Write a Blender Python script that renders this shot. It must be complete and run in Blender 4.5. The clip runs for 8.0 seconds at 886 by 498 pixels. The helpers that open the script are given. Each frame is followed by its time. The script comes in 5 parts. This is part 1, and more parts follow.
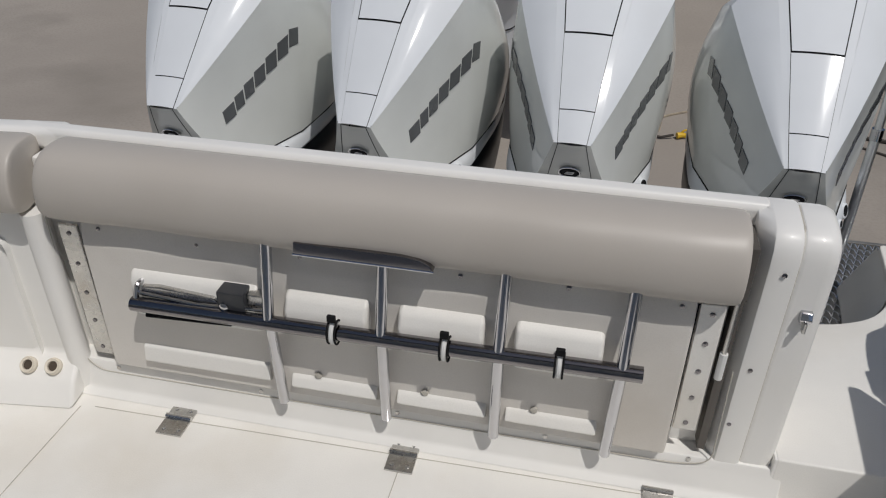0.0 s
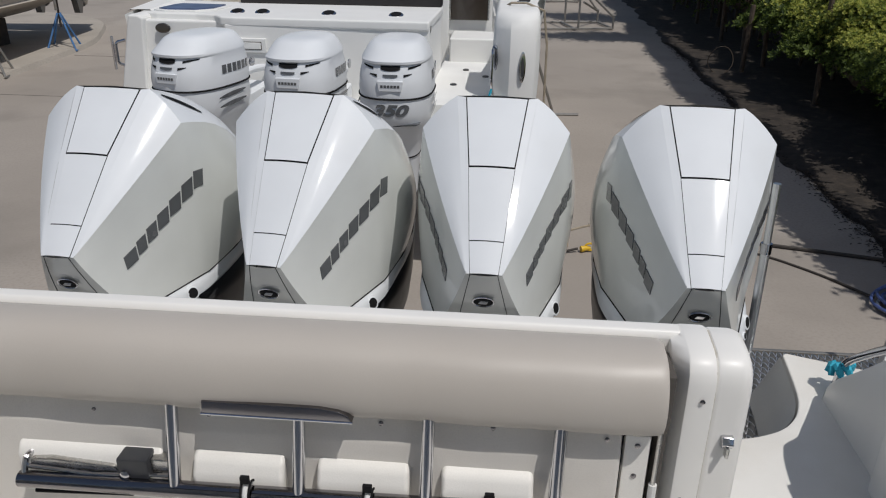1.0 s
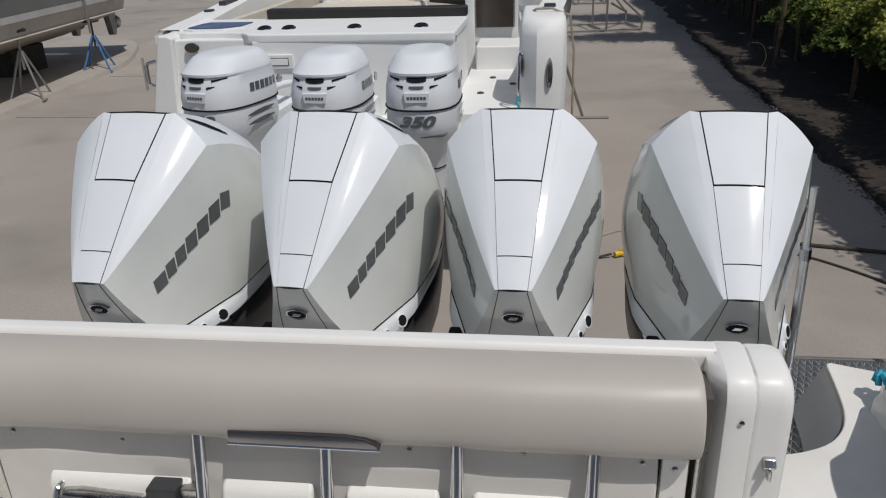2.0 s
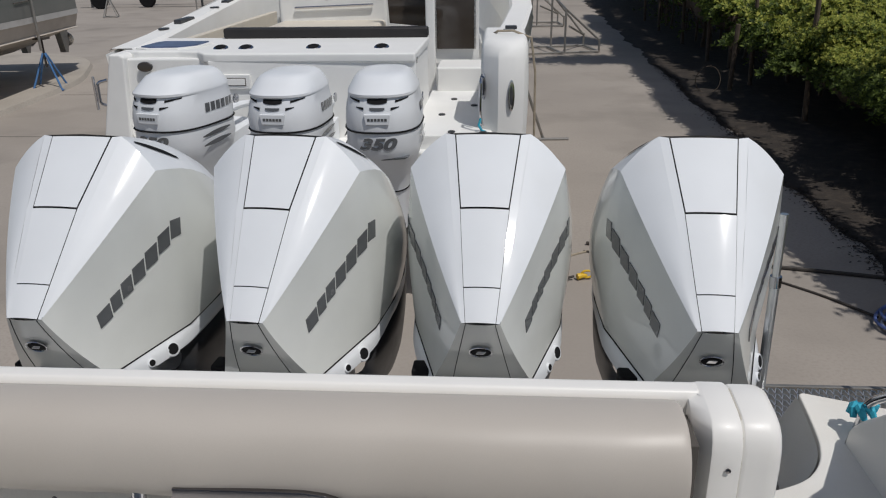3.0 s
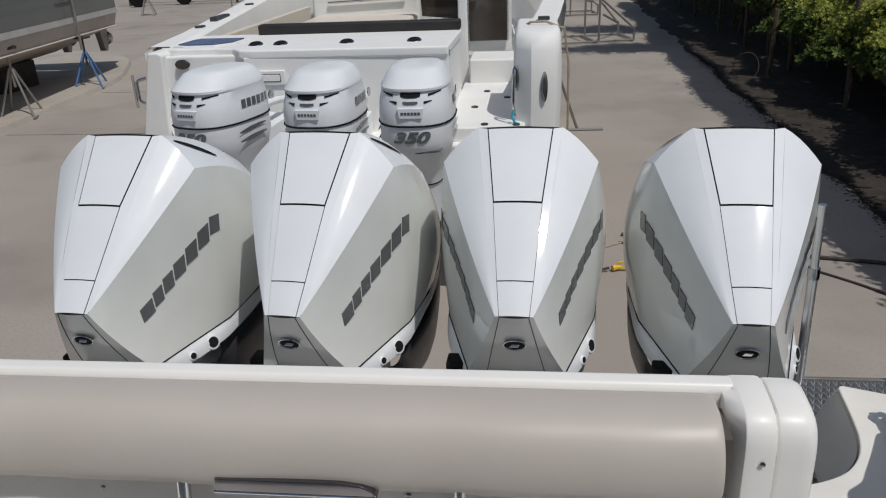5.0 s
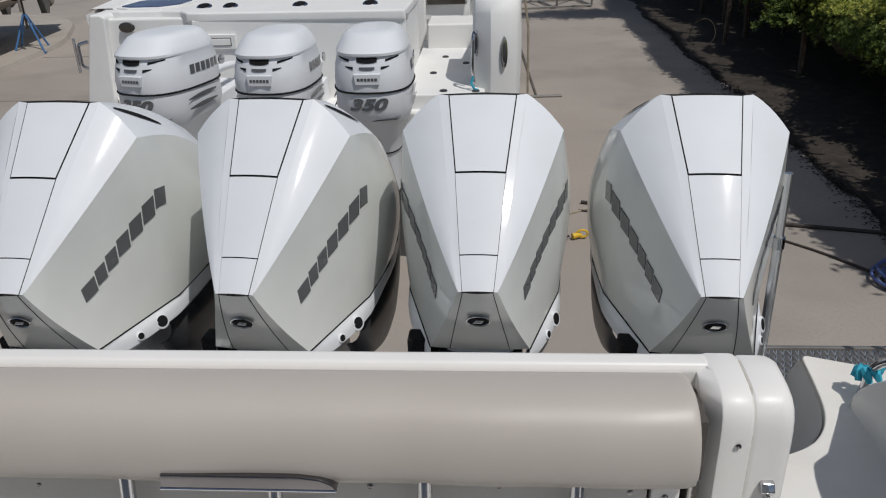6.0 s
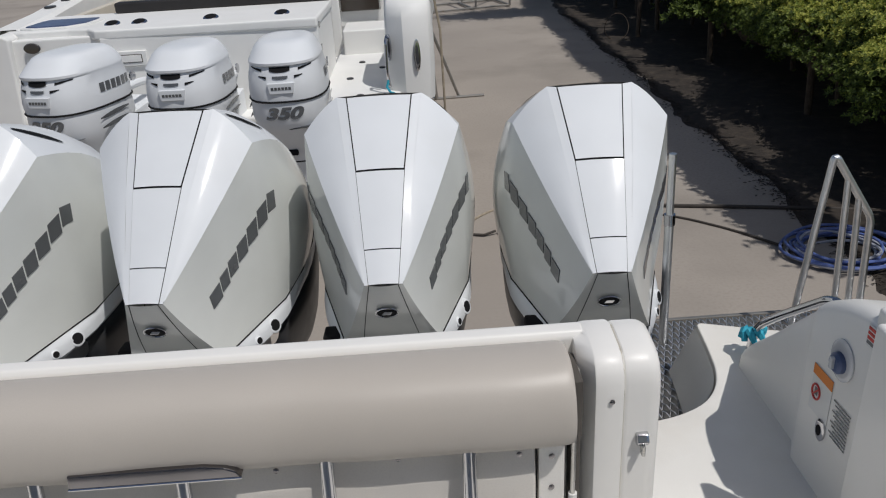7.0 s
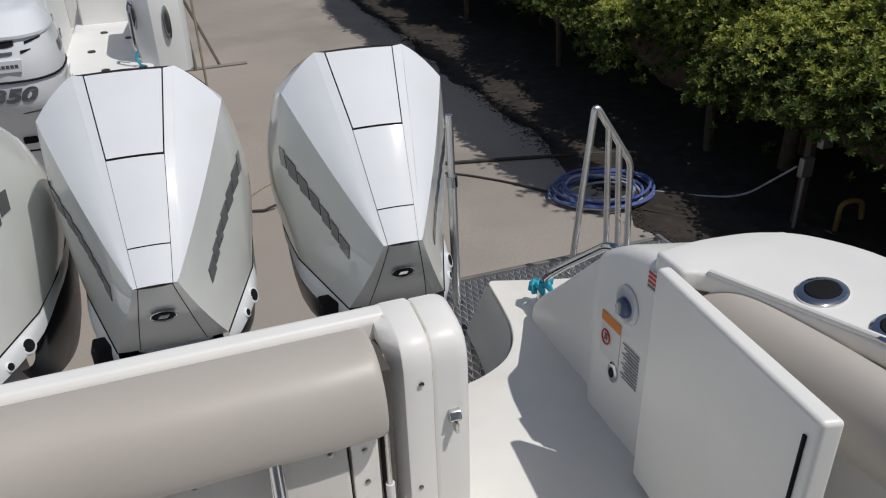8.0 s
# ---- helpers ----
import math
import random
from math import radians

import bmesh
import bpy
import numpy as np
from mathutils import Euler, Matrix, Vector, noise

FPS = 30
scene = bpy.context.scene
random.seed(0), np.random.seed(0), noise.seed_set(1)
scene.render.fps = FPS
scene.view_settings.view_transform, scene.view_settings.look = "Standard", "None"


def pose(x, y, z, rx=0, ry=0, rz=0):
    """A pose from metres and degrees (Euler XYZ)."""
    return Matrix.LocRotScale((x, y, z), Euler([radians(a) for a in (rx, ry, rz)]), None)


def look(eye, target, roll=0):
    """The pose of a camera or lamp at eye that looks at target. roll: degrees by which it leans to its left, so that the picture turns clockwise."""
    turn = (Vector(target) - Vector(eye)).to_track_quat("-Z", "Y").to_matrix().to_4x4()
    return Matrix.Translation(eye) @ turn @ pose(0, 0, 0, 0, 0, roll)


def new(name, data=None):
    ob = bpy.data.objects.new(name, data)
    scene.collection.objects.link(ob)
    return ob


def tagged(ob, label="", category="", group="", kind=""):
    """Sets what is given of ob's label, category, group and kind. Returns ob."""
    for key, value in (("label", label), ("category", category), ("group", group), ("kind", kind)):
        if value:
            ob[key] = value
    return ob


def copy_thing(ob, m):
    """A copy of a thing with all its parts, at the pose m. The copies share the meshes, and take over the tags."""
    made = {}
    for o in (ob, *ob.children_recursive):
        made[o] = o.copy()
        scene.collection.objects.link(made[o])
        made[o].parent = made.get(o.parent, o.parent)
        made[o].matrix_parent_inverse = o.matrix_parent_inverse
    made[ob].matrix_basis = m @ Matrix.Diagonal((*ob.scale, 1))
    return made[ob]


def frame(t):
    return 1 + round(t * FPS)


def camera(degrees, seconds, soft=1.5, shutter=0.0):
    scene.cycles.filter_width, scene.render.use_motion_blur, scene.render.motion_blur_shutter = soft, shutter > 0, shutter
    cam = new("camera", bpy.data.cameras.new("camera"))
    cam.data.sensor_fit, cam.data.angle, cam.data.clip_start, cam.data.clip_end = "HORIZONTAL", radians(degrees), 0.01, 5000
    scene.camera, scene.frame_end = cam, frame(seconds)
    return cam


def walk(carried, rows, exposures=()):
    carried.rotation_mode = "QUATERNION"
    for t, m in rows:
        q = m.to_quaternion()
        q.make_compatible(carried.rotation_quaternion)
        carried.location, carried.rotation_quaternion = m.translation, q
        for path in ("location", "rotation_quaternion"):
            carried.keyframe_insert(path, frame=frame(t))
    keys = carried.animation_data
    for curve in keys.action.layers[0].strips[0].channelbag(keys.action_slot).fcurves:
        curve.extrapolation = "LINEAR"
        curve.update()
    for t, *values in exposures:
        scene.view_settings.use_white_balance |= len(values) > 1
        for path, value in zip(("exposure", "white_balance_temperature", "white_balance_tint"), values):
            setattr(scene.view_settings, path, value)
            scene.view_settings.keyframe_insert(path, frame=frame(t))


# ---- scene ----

cam = camera(60.6, 8.0, soft=1.15)
PATH = [
    (0, (0.069, -2.141, 1.06), (-0.28, -0.494, -0.02), 0.6),
    (0.5, (0.037, -2.117, 1.084), (-0.085, -0.337, 0.181), 2.1),
    (1, (0.056, -2.094, 1.098), (-0.093, -0.271, 0.289), 0.8),
    (1.2, (0.061, -2.078, 1.102), (-0.133, -0.26, 0.292), -0.2),
    (2.3, (0.073, -2.014, 1.115), (-0.157, -0.186, 0.336), -2.2),
    (2.5, (0.058, -1.975, 1.111), (-0.112, -0.136, 0.342), -1.5),
    (3, (0.049, -1.941, 1.103), (-0.086, -0.092, 0.355), -0.9),
    (3.5, (0.051, -1.967, 1.108), (-0.148, -0.12, 0.366), -2.1),
    (4, (0.068, -1.988, 1.119), (-0.153, -0.144, 0.376), -2.2),
    (4.5, (0.069, -2.005, 1.126), (-0.16, -0.165, 0.376), -2.4),
    (5.8, (0.022, -1.858, 1.095), (-0.139, -0.046, 0.265), -1.8),
    (6, (0.039, -1.864, 1.094), (-0.078, -0.057, 0.247), -1.6),
    (6.5, (0.117, -1.947, 1.106), (0.1, -0.128, 0.274), -2.2),
    (7, (0.146, -1.958, 1.1), (0.185, -0.145, 0.256), -3.5),
    (7.5, (0.167, -1.955, 1.091), (0.31, -0.175, 0.19), -4.1),
    (8, (0.161, -1.839, 1.078), (0.737, -0.175, 0.129), -1.8),
]
walk(cam, [(t, look(eye, target, roll)) for t, eye, target, roll in PATH],
     exposures=[(0, -0.92), (0.5, -0.78), (1.0, -0.70), (2.5, -0.70), (6.5, -0.71), (8, -0.60)])

# ---- world and light ----
SUN = Vector((0.33, -0.34, 0.88)).normalized()
world = bpy.data.worlds.new("sky")
scene.world = world
world.use_nodes = True
wn = world.node_tree
sky = wn.nodes.new("ShaderNodeTexSky")
sky.sky_type, sky.sun_disc = "NISHITA", False
sky.sun_elevation = math.asin(SUN.z)
sky.sun_rotation = math.atan2(SUN.x, SUN.y)
sky.air_density, sky.dust_density = 1.0, 1.5
wn.nodes["Background"].inputs["Strength"].default_value = 0.088
wn.links.new(sky.outputs[0], wn.nodes["Background"].inputs["Color"])
sun = new("sun", bpy.data.lights.new("sun", "SUN"))
sun.data.energy, sun.data.angle, sun.data.color = 4.0, radians(0.55), (1.0, 0.97, 0.935)
sun.matrix_world = look(SUN * 30, (0, 0, 0))

GROUND = -1.82


# ---- materials ----
def material(name, color, rough=0.5, metal=0.0, vary=0.06, scale=6.0, grain=0.0, grain_scale=120.0, coat=0.0, bump=0.0, dirt=None, dirt_scale=2.0, dirt_amount=0.3, spec=0.5, coat_rough=0.04):
    m = bpy.data.materials.new(name)
    m.use_nodes = True
    t = m.node_tree
    b = t.nodes["Principled BSDF"]
    b.inputs["Roughness"].default_value, b.inputs["Metallic"].default_value = rough, metal
    b.inputs["Coat Weight"].default_value, b.inputs["Coat Roughness"].default_value = coat, coat_rough
    b.inputs["Specular IOR Level"].default_value = spec
    at = t.nodes.new("ShaderNodeTexCoord").outputs["Object"]

    def cloud(s, detail=4.0):
        n = t.nodes.new("ShaderNodeTexNoise")
        n.inputs["Scale"].default_value, n.inputs["Detail"].default_value = s, detail
        t.links.new(at, n.inputs["Vector"])
        return n.outputs["Fac"]

    def blend(fac, a, c2, amount=None):
        x = t.nodes.new("ShaderNodeMix")
        x.data_type = "RGBA"
        if amount is None:
            t.links.new(fac, x.inputs["Factor"])
        else:
            r = t.nodes.new("ShaderNodeMapRange")
            r.inputs["From Min"].default_value, r.inputs["From Max"].default_value = amount[0], amount[1]
            r.inputs["To Max"].default_value = amount[2]
            t.links.new(fac, r.inputs["Value"])
            t.links.new(r.outputs["Result"], x.inputs["Factor"])
        for key, v in (("A", a), ("B", c2)):
            if isinstance(v, tuple):
                x.inputs[key].default_value = (*v, 1)
            else:
                t.links.new(v, x.inputs[key])
        return x.outputs["Result"]

    lo = tuple(max(0.0, c * (1 - vary)) for c in color)
    hi = tuple(min(1.0, c * (1 + vary)) for c in color)
    col = blend(cloud(scale), lo, hi, (0.3, 0.7, 1.0))
    if grain:
        g = cloud(grain_scale, 2.0)
        col = blend(g, col, tuple(c * (1 - grain) for c in color), (0.45, 0.75, 0.8))
    if dirt:
        col = blend(cloud(dirt_scale, 6.0), col, dirt, (0.52, 0.72, dirt_amount))
    t.links.new(col, b.inputs["Base Color"])
    rr = t.nodes.new("ShaderNodeMapRange")
    rr.inputs["To Min"].default_value, rr.inputs["To Max"].default_value = max(0.02, rough * 0.8), min(1.0, rough * 1.25)
    t.links.new(cloud(scale * 3), rr.inputs["Value"])
    t.links.new(rr.outputs["Result"], b.inputs["Roughness"])
    if bump:
        bp = t.nodes.new("ShaderNodeBump")
        bp.inputs["Strength"].default_value, bp.inputs["Distance"].default_value = bump, 0.004
        t.links.new(cloud(grain_scale, 3.0), bp.inputs["Height"])
        t.links.new(bp.outputs["Normal"], b.inputs["Normal"])
    return m


GEL = material("white_gelcoat", (0.86, 0.845, 0.81), 0.40, vary=0.02, coat=0.14, dirt=(0.62, 0.58, 0.50), dirt_scale=3.0, dirt_amount=0.18)
GEL_OLD = material("deck_gelcoat", (0.85, 0.83, 0.785), 0.45, vary=0.03, grain=0.05, grain_scale=300, bump=0.08, dirt=(0.60, 0.53, 0.42), dirt_scale=2.2, dirt_amount=0.30)
# white moulding toned down so its colour carries the bolster's shade
PANEL = material("shade_darkened_moulding", (0.73, 0.695, 0.645), 0.45, vary=0.04, grain=0.05, grain_scale=260, bump=0.06, dirt=(0.50, 0.44, 0.36), dirt_scale=2.6, dirt_amount=0.35)
GEL_FAR = material("far_gelcoat", (0.82, 0.82, 0.80), 0.55, vary=0.02, spec=0.2, dirt=(0.6, 0.57, 0.5), dirt_scale=1.5, dirt_amount=0.15)
COWL = material("pearl_white_paint", (0.76, 0.785, 0.81), 0.5, vary=0.02, spec=0.25, coat=0.32, coat_rough=0.09, dirt=(0.66, 0.65, 0.62), dirt_scale=4.0, dirt_amount=0.12)
COWL_SIDE = material("warm_white_paint", (0.74, 0.755, 0.725), 0.45, vary=0.03, spec=0.3, coat=0.8, coat_rough=0.06, dirt=(0.58, 0.57, 0.52), dirt_scale=4.0, dirt_amount=0.15)
# front panel in a darker grey than the cowl
FRONT = material("front_panel_grey", (0.49, 0.50, 0.48), 0.16, vary=0.03, coat=0.7, dirt=(0.55, 0.55, 0.50), dirt_scale=6.0, dirt_amount=0.25)
SEAM = material("black_rubber", (0.012, 0.012, 0.013), 0.75, vary=0.2, spec=0.15)
DARK = material("dark_grey_plastic", (0.035, 0.037, 0.042), 0.38, vary=0.2, dirt=(0.10, 0.09, 0.08), dirt_scale=9.0, dirt_amount=0.3)
MARK = material("grey_lettering", (0.10, 0.105, 0.11), 0.25, vary=0.15, coat=0.5)
STEEL = material("polished_steel", (0.56, 0.56, 0.58), 0.09, 1.0, vary=0.05, dirt=(0.45, 0.42, 0.38), dirt_scale=14.0, dirt_amount=0.25)
STEEL_DULL = material("brushed_steel", (0.58, 0.57, 0.55), 0.26, 1.0, vary=0.08, scale=20, dirt=(0.36, 0.30, 0.24), dirt_scale=16.0, dirt_amount=0.35)
ALU = material("bare_aluminium", (0.76, 0.77, 0.78), 0.36, 1.0, vary=0.08, scale=15)
VINYL = material("beige_vinyl", (0.515, 0.474, 0.425), 0.42, vary=0.03, scale=3.0, grain=0.04, grain_scale=520, bump=0.04, dirt=(0.46, 0.40, 0.33), dirt_scale=2.0, dirt_amount=0.22)
SEAM_VINYL = material("darker_vinyl_thread", (0.40, 0.36, 0.315), 0.6, vary=0.08)
CONCRETE = material("worn_concrete", (0.37, 0.33, 0.29), 0.85, vary=0.12, scale=0.35, grain=0.14, grain_scale=34, bump=0.12, dirt=(0.21, 0.19, 0.165), dirt_scale=0.55, dirt_amount=0.55, spec=0.25)
KERB = material("pale_concrete", (0.42, 0.38, 0.33), 0.85, vary=0.1, scale=0.8, grain=0.2, grain_scale=30, bump=0.3, dirt=(0.26, 0.23, 0.2), dirt_scale=1.2, dirt_amount=0.4, spec=0.25)
SEAM_PALE = material("pale_seam", (0.52, 0.49, 0.43), 0.7, vary=0.1)
HARDTOP = material("grey_hardtop_lining", (0.10, 0.10, 0.105), 0.5, vary=0.05)
JOINT = material("joint_filler_and_gap_shade", (0.10, 0.09, 0.08), 0.9, vary=0.3, scale=2)
# bed soil and litter, also spread as painted shade over the concrete
SOIL = material("dark_litter_and_shade", (0.036, 0.028, 0.022), 0.95, vary=0.4, scale=3, grain=0.4, grain_scale=40, bump=0.8, dirt=(0.085, 0.066, 0.048), dirt_scale=7.0, dirt_amount=0.6)
BARK = material("brown_bark", (0.10, 0.075, 0.055), 0.9, vary=0.3, scale=9, bump=0.8, grain=0.3, grain_scale=60)
TINT = material("smoked_acrylic", (0.05, 0.04, 0.032), 0.08, vary=0.1, coat=0.5)
BLUE_TINT = material("blue_acrylic_lid", (0.07, 0.10, 0.20), 0.30, vary=0.3)
BLACK_VINYL = material("black_vinyl", (0.018, 0.016, 0.016), 0.5, vary=0.2, bump=0.2)
HULL_GREY = material("grey_hull_paint", (0.115, 0.125, 0.12), 0.3, vary=0.06, scale=1.2, coat=0.3, dirt=(0.17, 0.165, 0.15), dirt_scale=1.3, dirt_amount=0.3)
CHALK = material("pale_boot_stripe", (0.48, 0.47, 0.45), 0.6, vary=0.08, scale=1.5, dirt=(0.32, 0.29, 0.25), dirt_scale=2.0, dirt_amount=0.4)
BOTTOM = material("chalky_bottom_paint", (0.50, 0.45, 0.39), 0.7, vary=0.1, scale=1.5, dirt=(0.34, 0.28, 0.22), dirt_scale=1.6, dirt_amount=0.5)
BLUE_PAINT = material("blue_paint", (0.06, 0.17, 0.38), 0.45, vary=0.15, dirt=(0.2, 0.16, 0.12), dirt_scale=8.0, dirt_amount=0.4)
GALV = material("galvanised_steel", (0.34, 0.33, 0.31), 0.5, 0.7, vary=0.15, dirt=(0.2, 0.13, 0.08), dirt_scale=6.0, dirt_amount=0.4)
WOOD = material("weathered_block", (0.05, 0.042, 0.036), 0.85, vary=0.25, scale=5)
HOSE = material("blue_hose", (0.10, 0.15, 0.38), 0.4, vary=0.2, scale=12, dirt=(0.3, 0.32, 0.4), dirt_scale=20.0, dirt_amount=0.45)
HOSE_PALE = material("pale_braided_hose", (0.40, 0.42, 0.48), 0.45, vary=0.25, scale=18)
CORD = material("dark_cord", (0.05, 0.042, 0.036), 0.7, vary=0.2)
TAN_ROPE = material("tan_rope", (0.34, 0.29, 0.22), 0.85, vary=0.2, scale=30)
TEAL = material("turquoise_cloth", (0.03, 0.38, 0.52), 0.7, vary=0.15, scale=20)
YELLOW = material("yellow_plastic", (0.72, 0.46, 0.03), 0.45, vary=0.12)
OCHRE = material("faded_yellow_plastic", (0.20, 0.13, 0.03), 0.6, vary=0.3)
PAPER = material("white_label", (0.74, 0.74, 0.72), 0.35, vary=0.02)
ORANGE = material("orange_label", (0.75, 0.24, 0.04), 0.4, vary=0.05)
RED = material("red_ink", (0.55, 0.05, 0.04), 0.4, vary=0.05)
INK = material("grey_ink", (0.16, 0.16, 0.16), 0.4, vary=0.1)
CLEAR = material("frosted_cap", (0.55, 0.56, 0.58), 0.12, vary=0.05, coat=0.5)
HANDLE = material("smoked_and_dark_reflection_steel", (0.24, 0.23, 0.235), 0.12, 1.0, vary=0.1)
GRASS = material("lawn_grass", (0.10, 0.16, 0.05), 0.9, vary=0.25, scale=1.5, grain=0.4, grain_scale=35, bump=0.8)
CREAM = material("cream_vinyl", (0.68, 0.62, 0.52), 0.45, vary=0.03, bump=0.1, grain_scale=300)


def leaf_material(name, dark, light):
    m = bpy.data.materials.new(name)
    m.use_nodes = True
    t = m.node_tree
    b = t.nodes["Principled BSDF"]
    b.inputs["Roughness"].default_value = 0.55
    b.inputs["Specular IOR Level"].default_value = 0.3
    g = t.nodes.new("ShaderNodeNewGeometry")
    r = t.nodes.new("ShaderNodeValToRGB")
    r.color_ramp.elements[0].color, r.color_ramp.elements[1].color = (*dark, 1), (*light, 1)
    t.links.new(g.outputs["Random Per Island"], r.inputs["Fac"])
    t.links.new(r.outputs["Color"], b.inputs["Base Color"])
    tr = t.nodes.new("ShaderNodeBsdfTranslucent")
    t.links.new(r.outputs["Color"], tr.inputs["Color"])
    mx = t.nodes.new("ShaderNodeMixShader")
    mx.inputs["Fac"].default_value = 0.3
    t.links.new(b.outputs[0], mx.inputs[1])
    t.links.new(tr.outputs[0], mx.inputs[2])
    t.links.new(mx.outputs[0], t.nodes["Material Output"].inputs["Surface"])
    return m


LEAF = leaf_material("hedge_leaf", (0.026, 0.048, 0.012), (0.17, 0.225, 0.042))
# paler yellow-green copy of LEAF, coloured as if in full sun
LEAF_SUNLIT = leaf_material("sunlit_top_leaf", (0.16, 0.23, 0.042), (0.53, 0.52, 0.11))


# ---- builders ----
def link(name, bm, mat, parent=None, label="", angle=35.0):
    me = bpy.data.meshes.new(name)
    bmesh.ops.recalc_face_normals(bm, faces=bm.faces[:])
    bm.to_mesh(me)
    bm.free()
    me.polygons.foreach_set("use_smooth", [True] * len(me.polygons))
    me.set_sharp_from_angle(angle=radians(angle))
    me.materials.append(mat)
    ob = new(name, me)
    if parent is not None:
        ob.parent = parent
    if angle == 35.0 and len(me.polygons) < 400:
        even = ob.modifiers.new("even_normals", "WEIGHTED_NORMAL")
        even.keep_sharp = True
    if label:
        ob["label"] = label
    return ob


def part(name, bm, mat, parent, label="", angle=35.0):
    return link(name, bm, mat, parent, label, angle)


def thing(name, place, label, category, group="", kind=""):
    ob = new(name)
    ob.empty_display_size = 0.1
    ob.matrix_world = Matrix.Translation(place)
    return tagged(ob, label, category, group, kind)


def box(lo, hi, bevel=0.0, seg=2, bm=None):
    made = bmesh.new()
    v = bmesh.ops.create_cube(made, size=1.0)["verts"]
    for p in v:
        p.co = Vector([(a + b) / 2 + c * (b - a) for a, b, c in zip(lo, hi, p.co)])
    if bevel:
        bmesh.ops.bevel(made, geom=made.edges[:], offset=bevel, segments=seg, profile=0.5, affect="EDGES")
    return merge(bm, made)


def merge(bm, made):
    if bm is None:
        return made
    me = bpy.data.meshes.new("scratch")
    made.to_mesh(me)
    made.free()
    bm.from_mesh(me)
    bpy.data.meshes.remove(me)
    return bm


def prism(poly, axis, a, b, bevel=0.0, seg=2, bm=None):
    """A polygon in the two other axes, drawn out along axis from a to b."""
    made = bmesh.new()
    k = "xyz".index(axis)

    def at(p, v):
        q = list(p)
        q.insert(k, v)
        return made.verts.new(q)

    one, two = [at(p, a) for p in poly], [at(p, b) for p in poly]
    made.faces.new(one)
    made.faces.new(two)
    for i in range(len(poly)):
        j = (i + 1) % len(poly)
        made.faces.new((one[i], one[j], two[j], two[i]))
    if bevel:
        bmesh.ops.recalc_face_normals(made, faces=made.faces[:])
        bmesh.ops.bevel(made, geom=made.edges[:], offset=bevel, segments=seg, profile=0.5, affect="EDGES")
    return merge(bm, made)


def tube(pts, r, n=10, bm=None, closed=False):
    made = bmesh.new()
    pts = [Vector(p) for p in pts]
    rings, side = [], None
    m = len(pts)
    for i, p in enumerate(pts):
        a = pts[i - 1] if i or closed else p
        c = pts[(i + 1) % m] if i < m - 1 or closed else p
        way = (c - a).normalized()
        if side is None:
            side = way.orthogonal().normalized()
        side = (side - way * side.dot(way)).normalized()
        up = way.cross(side)
        rad = r[i] if isinstance(r, (list, tuple)) else r
        rings.append([made.verts.new(p + rad * (math.cos(2 * math.pi * k / n) * side + math.sin(2 * math.pi * k / n) * up)) for k in range(n)])
    for i in range(m if closed else m - 1):
        one, two = rings[i], rings[(i + 1) % m]
        for k in range(n):
            made.faces.new((one[k], one[(k + 1) % n], two[(k + 1) % n], two[k]))
    if not closed:
        made.faces.new(rings[0])
        made.faces.new(rings[-1])
    return merge(bm, made)


def rounded(pts, r, n=5):
    """The polyline pts with its inner corners rounded."""
    pts = [Vector(p) for p in pts]
    out = [pts[0]]
    for a, b, c in zip(pts, pts[1:], pts[2:]):
        d = min(r, (a - b).length * 0.45, (c - b).length * 0.45)
        one, two = b + (a - b).normalized() * d, b + (c - b).normalized() * d
        for k in range(n + 1):
            f = k / n
            out.append(one * (1 - f) ** 2 + b * 2 * f * (1 - f) + two * f * f)
    out.append(pts[-1])
    return out


def disc(center, normal, profile, n=24, bm=None, squash=1.0):
    """A turned body: profile is a list of (radius, height along normal)."""
    made = bmesh.new()
    z = Vector(normal).normalized()
    x = Vector((1, 0, 0)) if abs(z.x) < 0.9 else Vector((0, 1, 0))
    x = (x - z * x.dot(z)).normalized()
    y = z.cross(x)
    c = Vector(center)
    rings = [[made.verts.new(c + z * h + r * (math.cos(2 * math.pi * k / n) * x + squash * math.sin(2 * math.pi * k / n) * y)) for k in range(n)] for r, h in profile]
    for one, two in zip(rings, rings[1:]):
        for k in range(n):
            made.faces.new((one[k], one[(k + 1) % n], two[(k + 1) % n], two[k]))
    made.faces.new(rings[0])
    made.faces.new(rings[-1])
    return merge(bm, made)


def grid(rows, bm=None, close=False):
    """A sheet through rows of points."""
    made = bmesh.new()
    vs = [[made.verts.new(p) for p in row] for row in rows]
    for one, two in zip(vs, vs[1:]):
        for k in range(len(one) - (0 if close else 1)):
            j = (k + 1) % len(one)
            made.faces.new((one[k], one[j], two[j], two[k]))
    return merge(bm, made)


def screw(center, normal, parent, r=0.006):
    return part("screw", disc(center, normal, [(r, 0), (r, 0.001), (r * 0.75, 0.003), (r * 0.3, 0.0022)], 10), STEEL_DULL, parent)


def smooth(ob, levels=1):
    mod = ob.modifiers.new("soft", "SUBSURF")
    mod.levels = mod.render_levels = levels
    return ob


# ---- ground ----
def ground_sheet():
    xs = [-400, -120, -40, -16] + [-12 + 1.5 * i for i in range(15)] + [14, 40, 120, 400]
    ys = [-400, -100, -30, -10] + [-6 + 2 * i for i in range(22)] + [60, 150, 400]
    bm = grid([[(x, y, GROUND) for x in xs] for y in ys])
    return tagged(link("ground", bm, CONCRETE), "worn sunlit concrete yard with dark stains", "ground", kind="structure")


ground = ground_sheet()
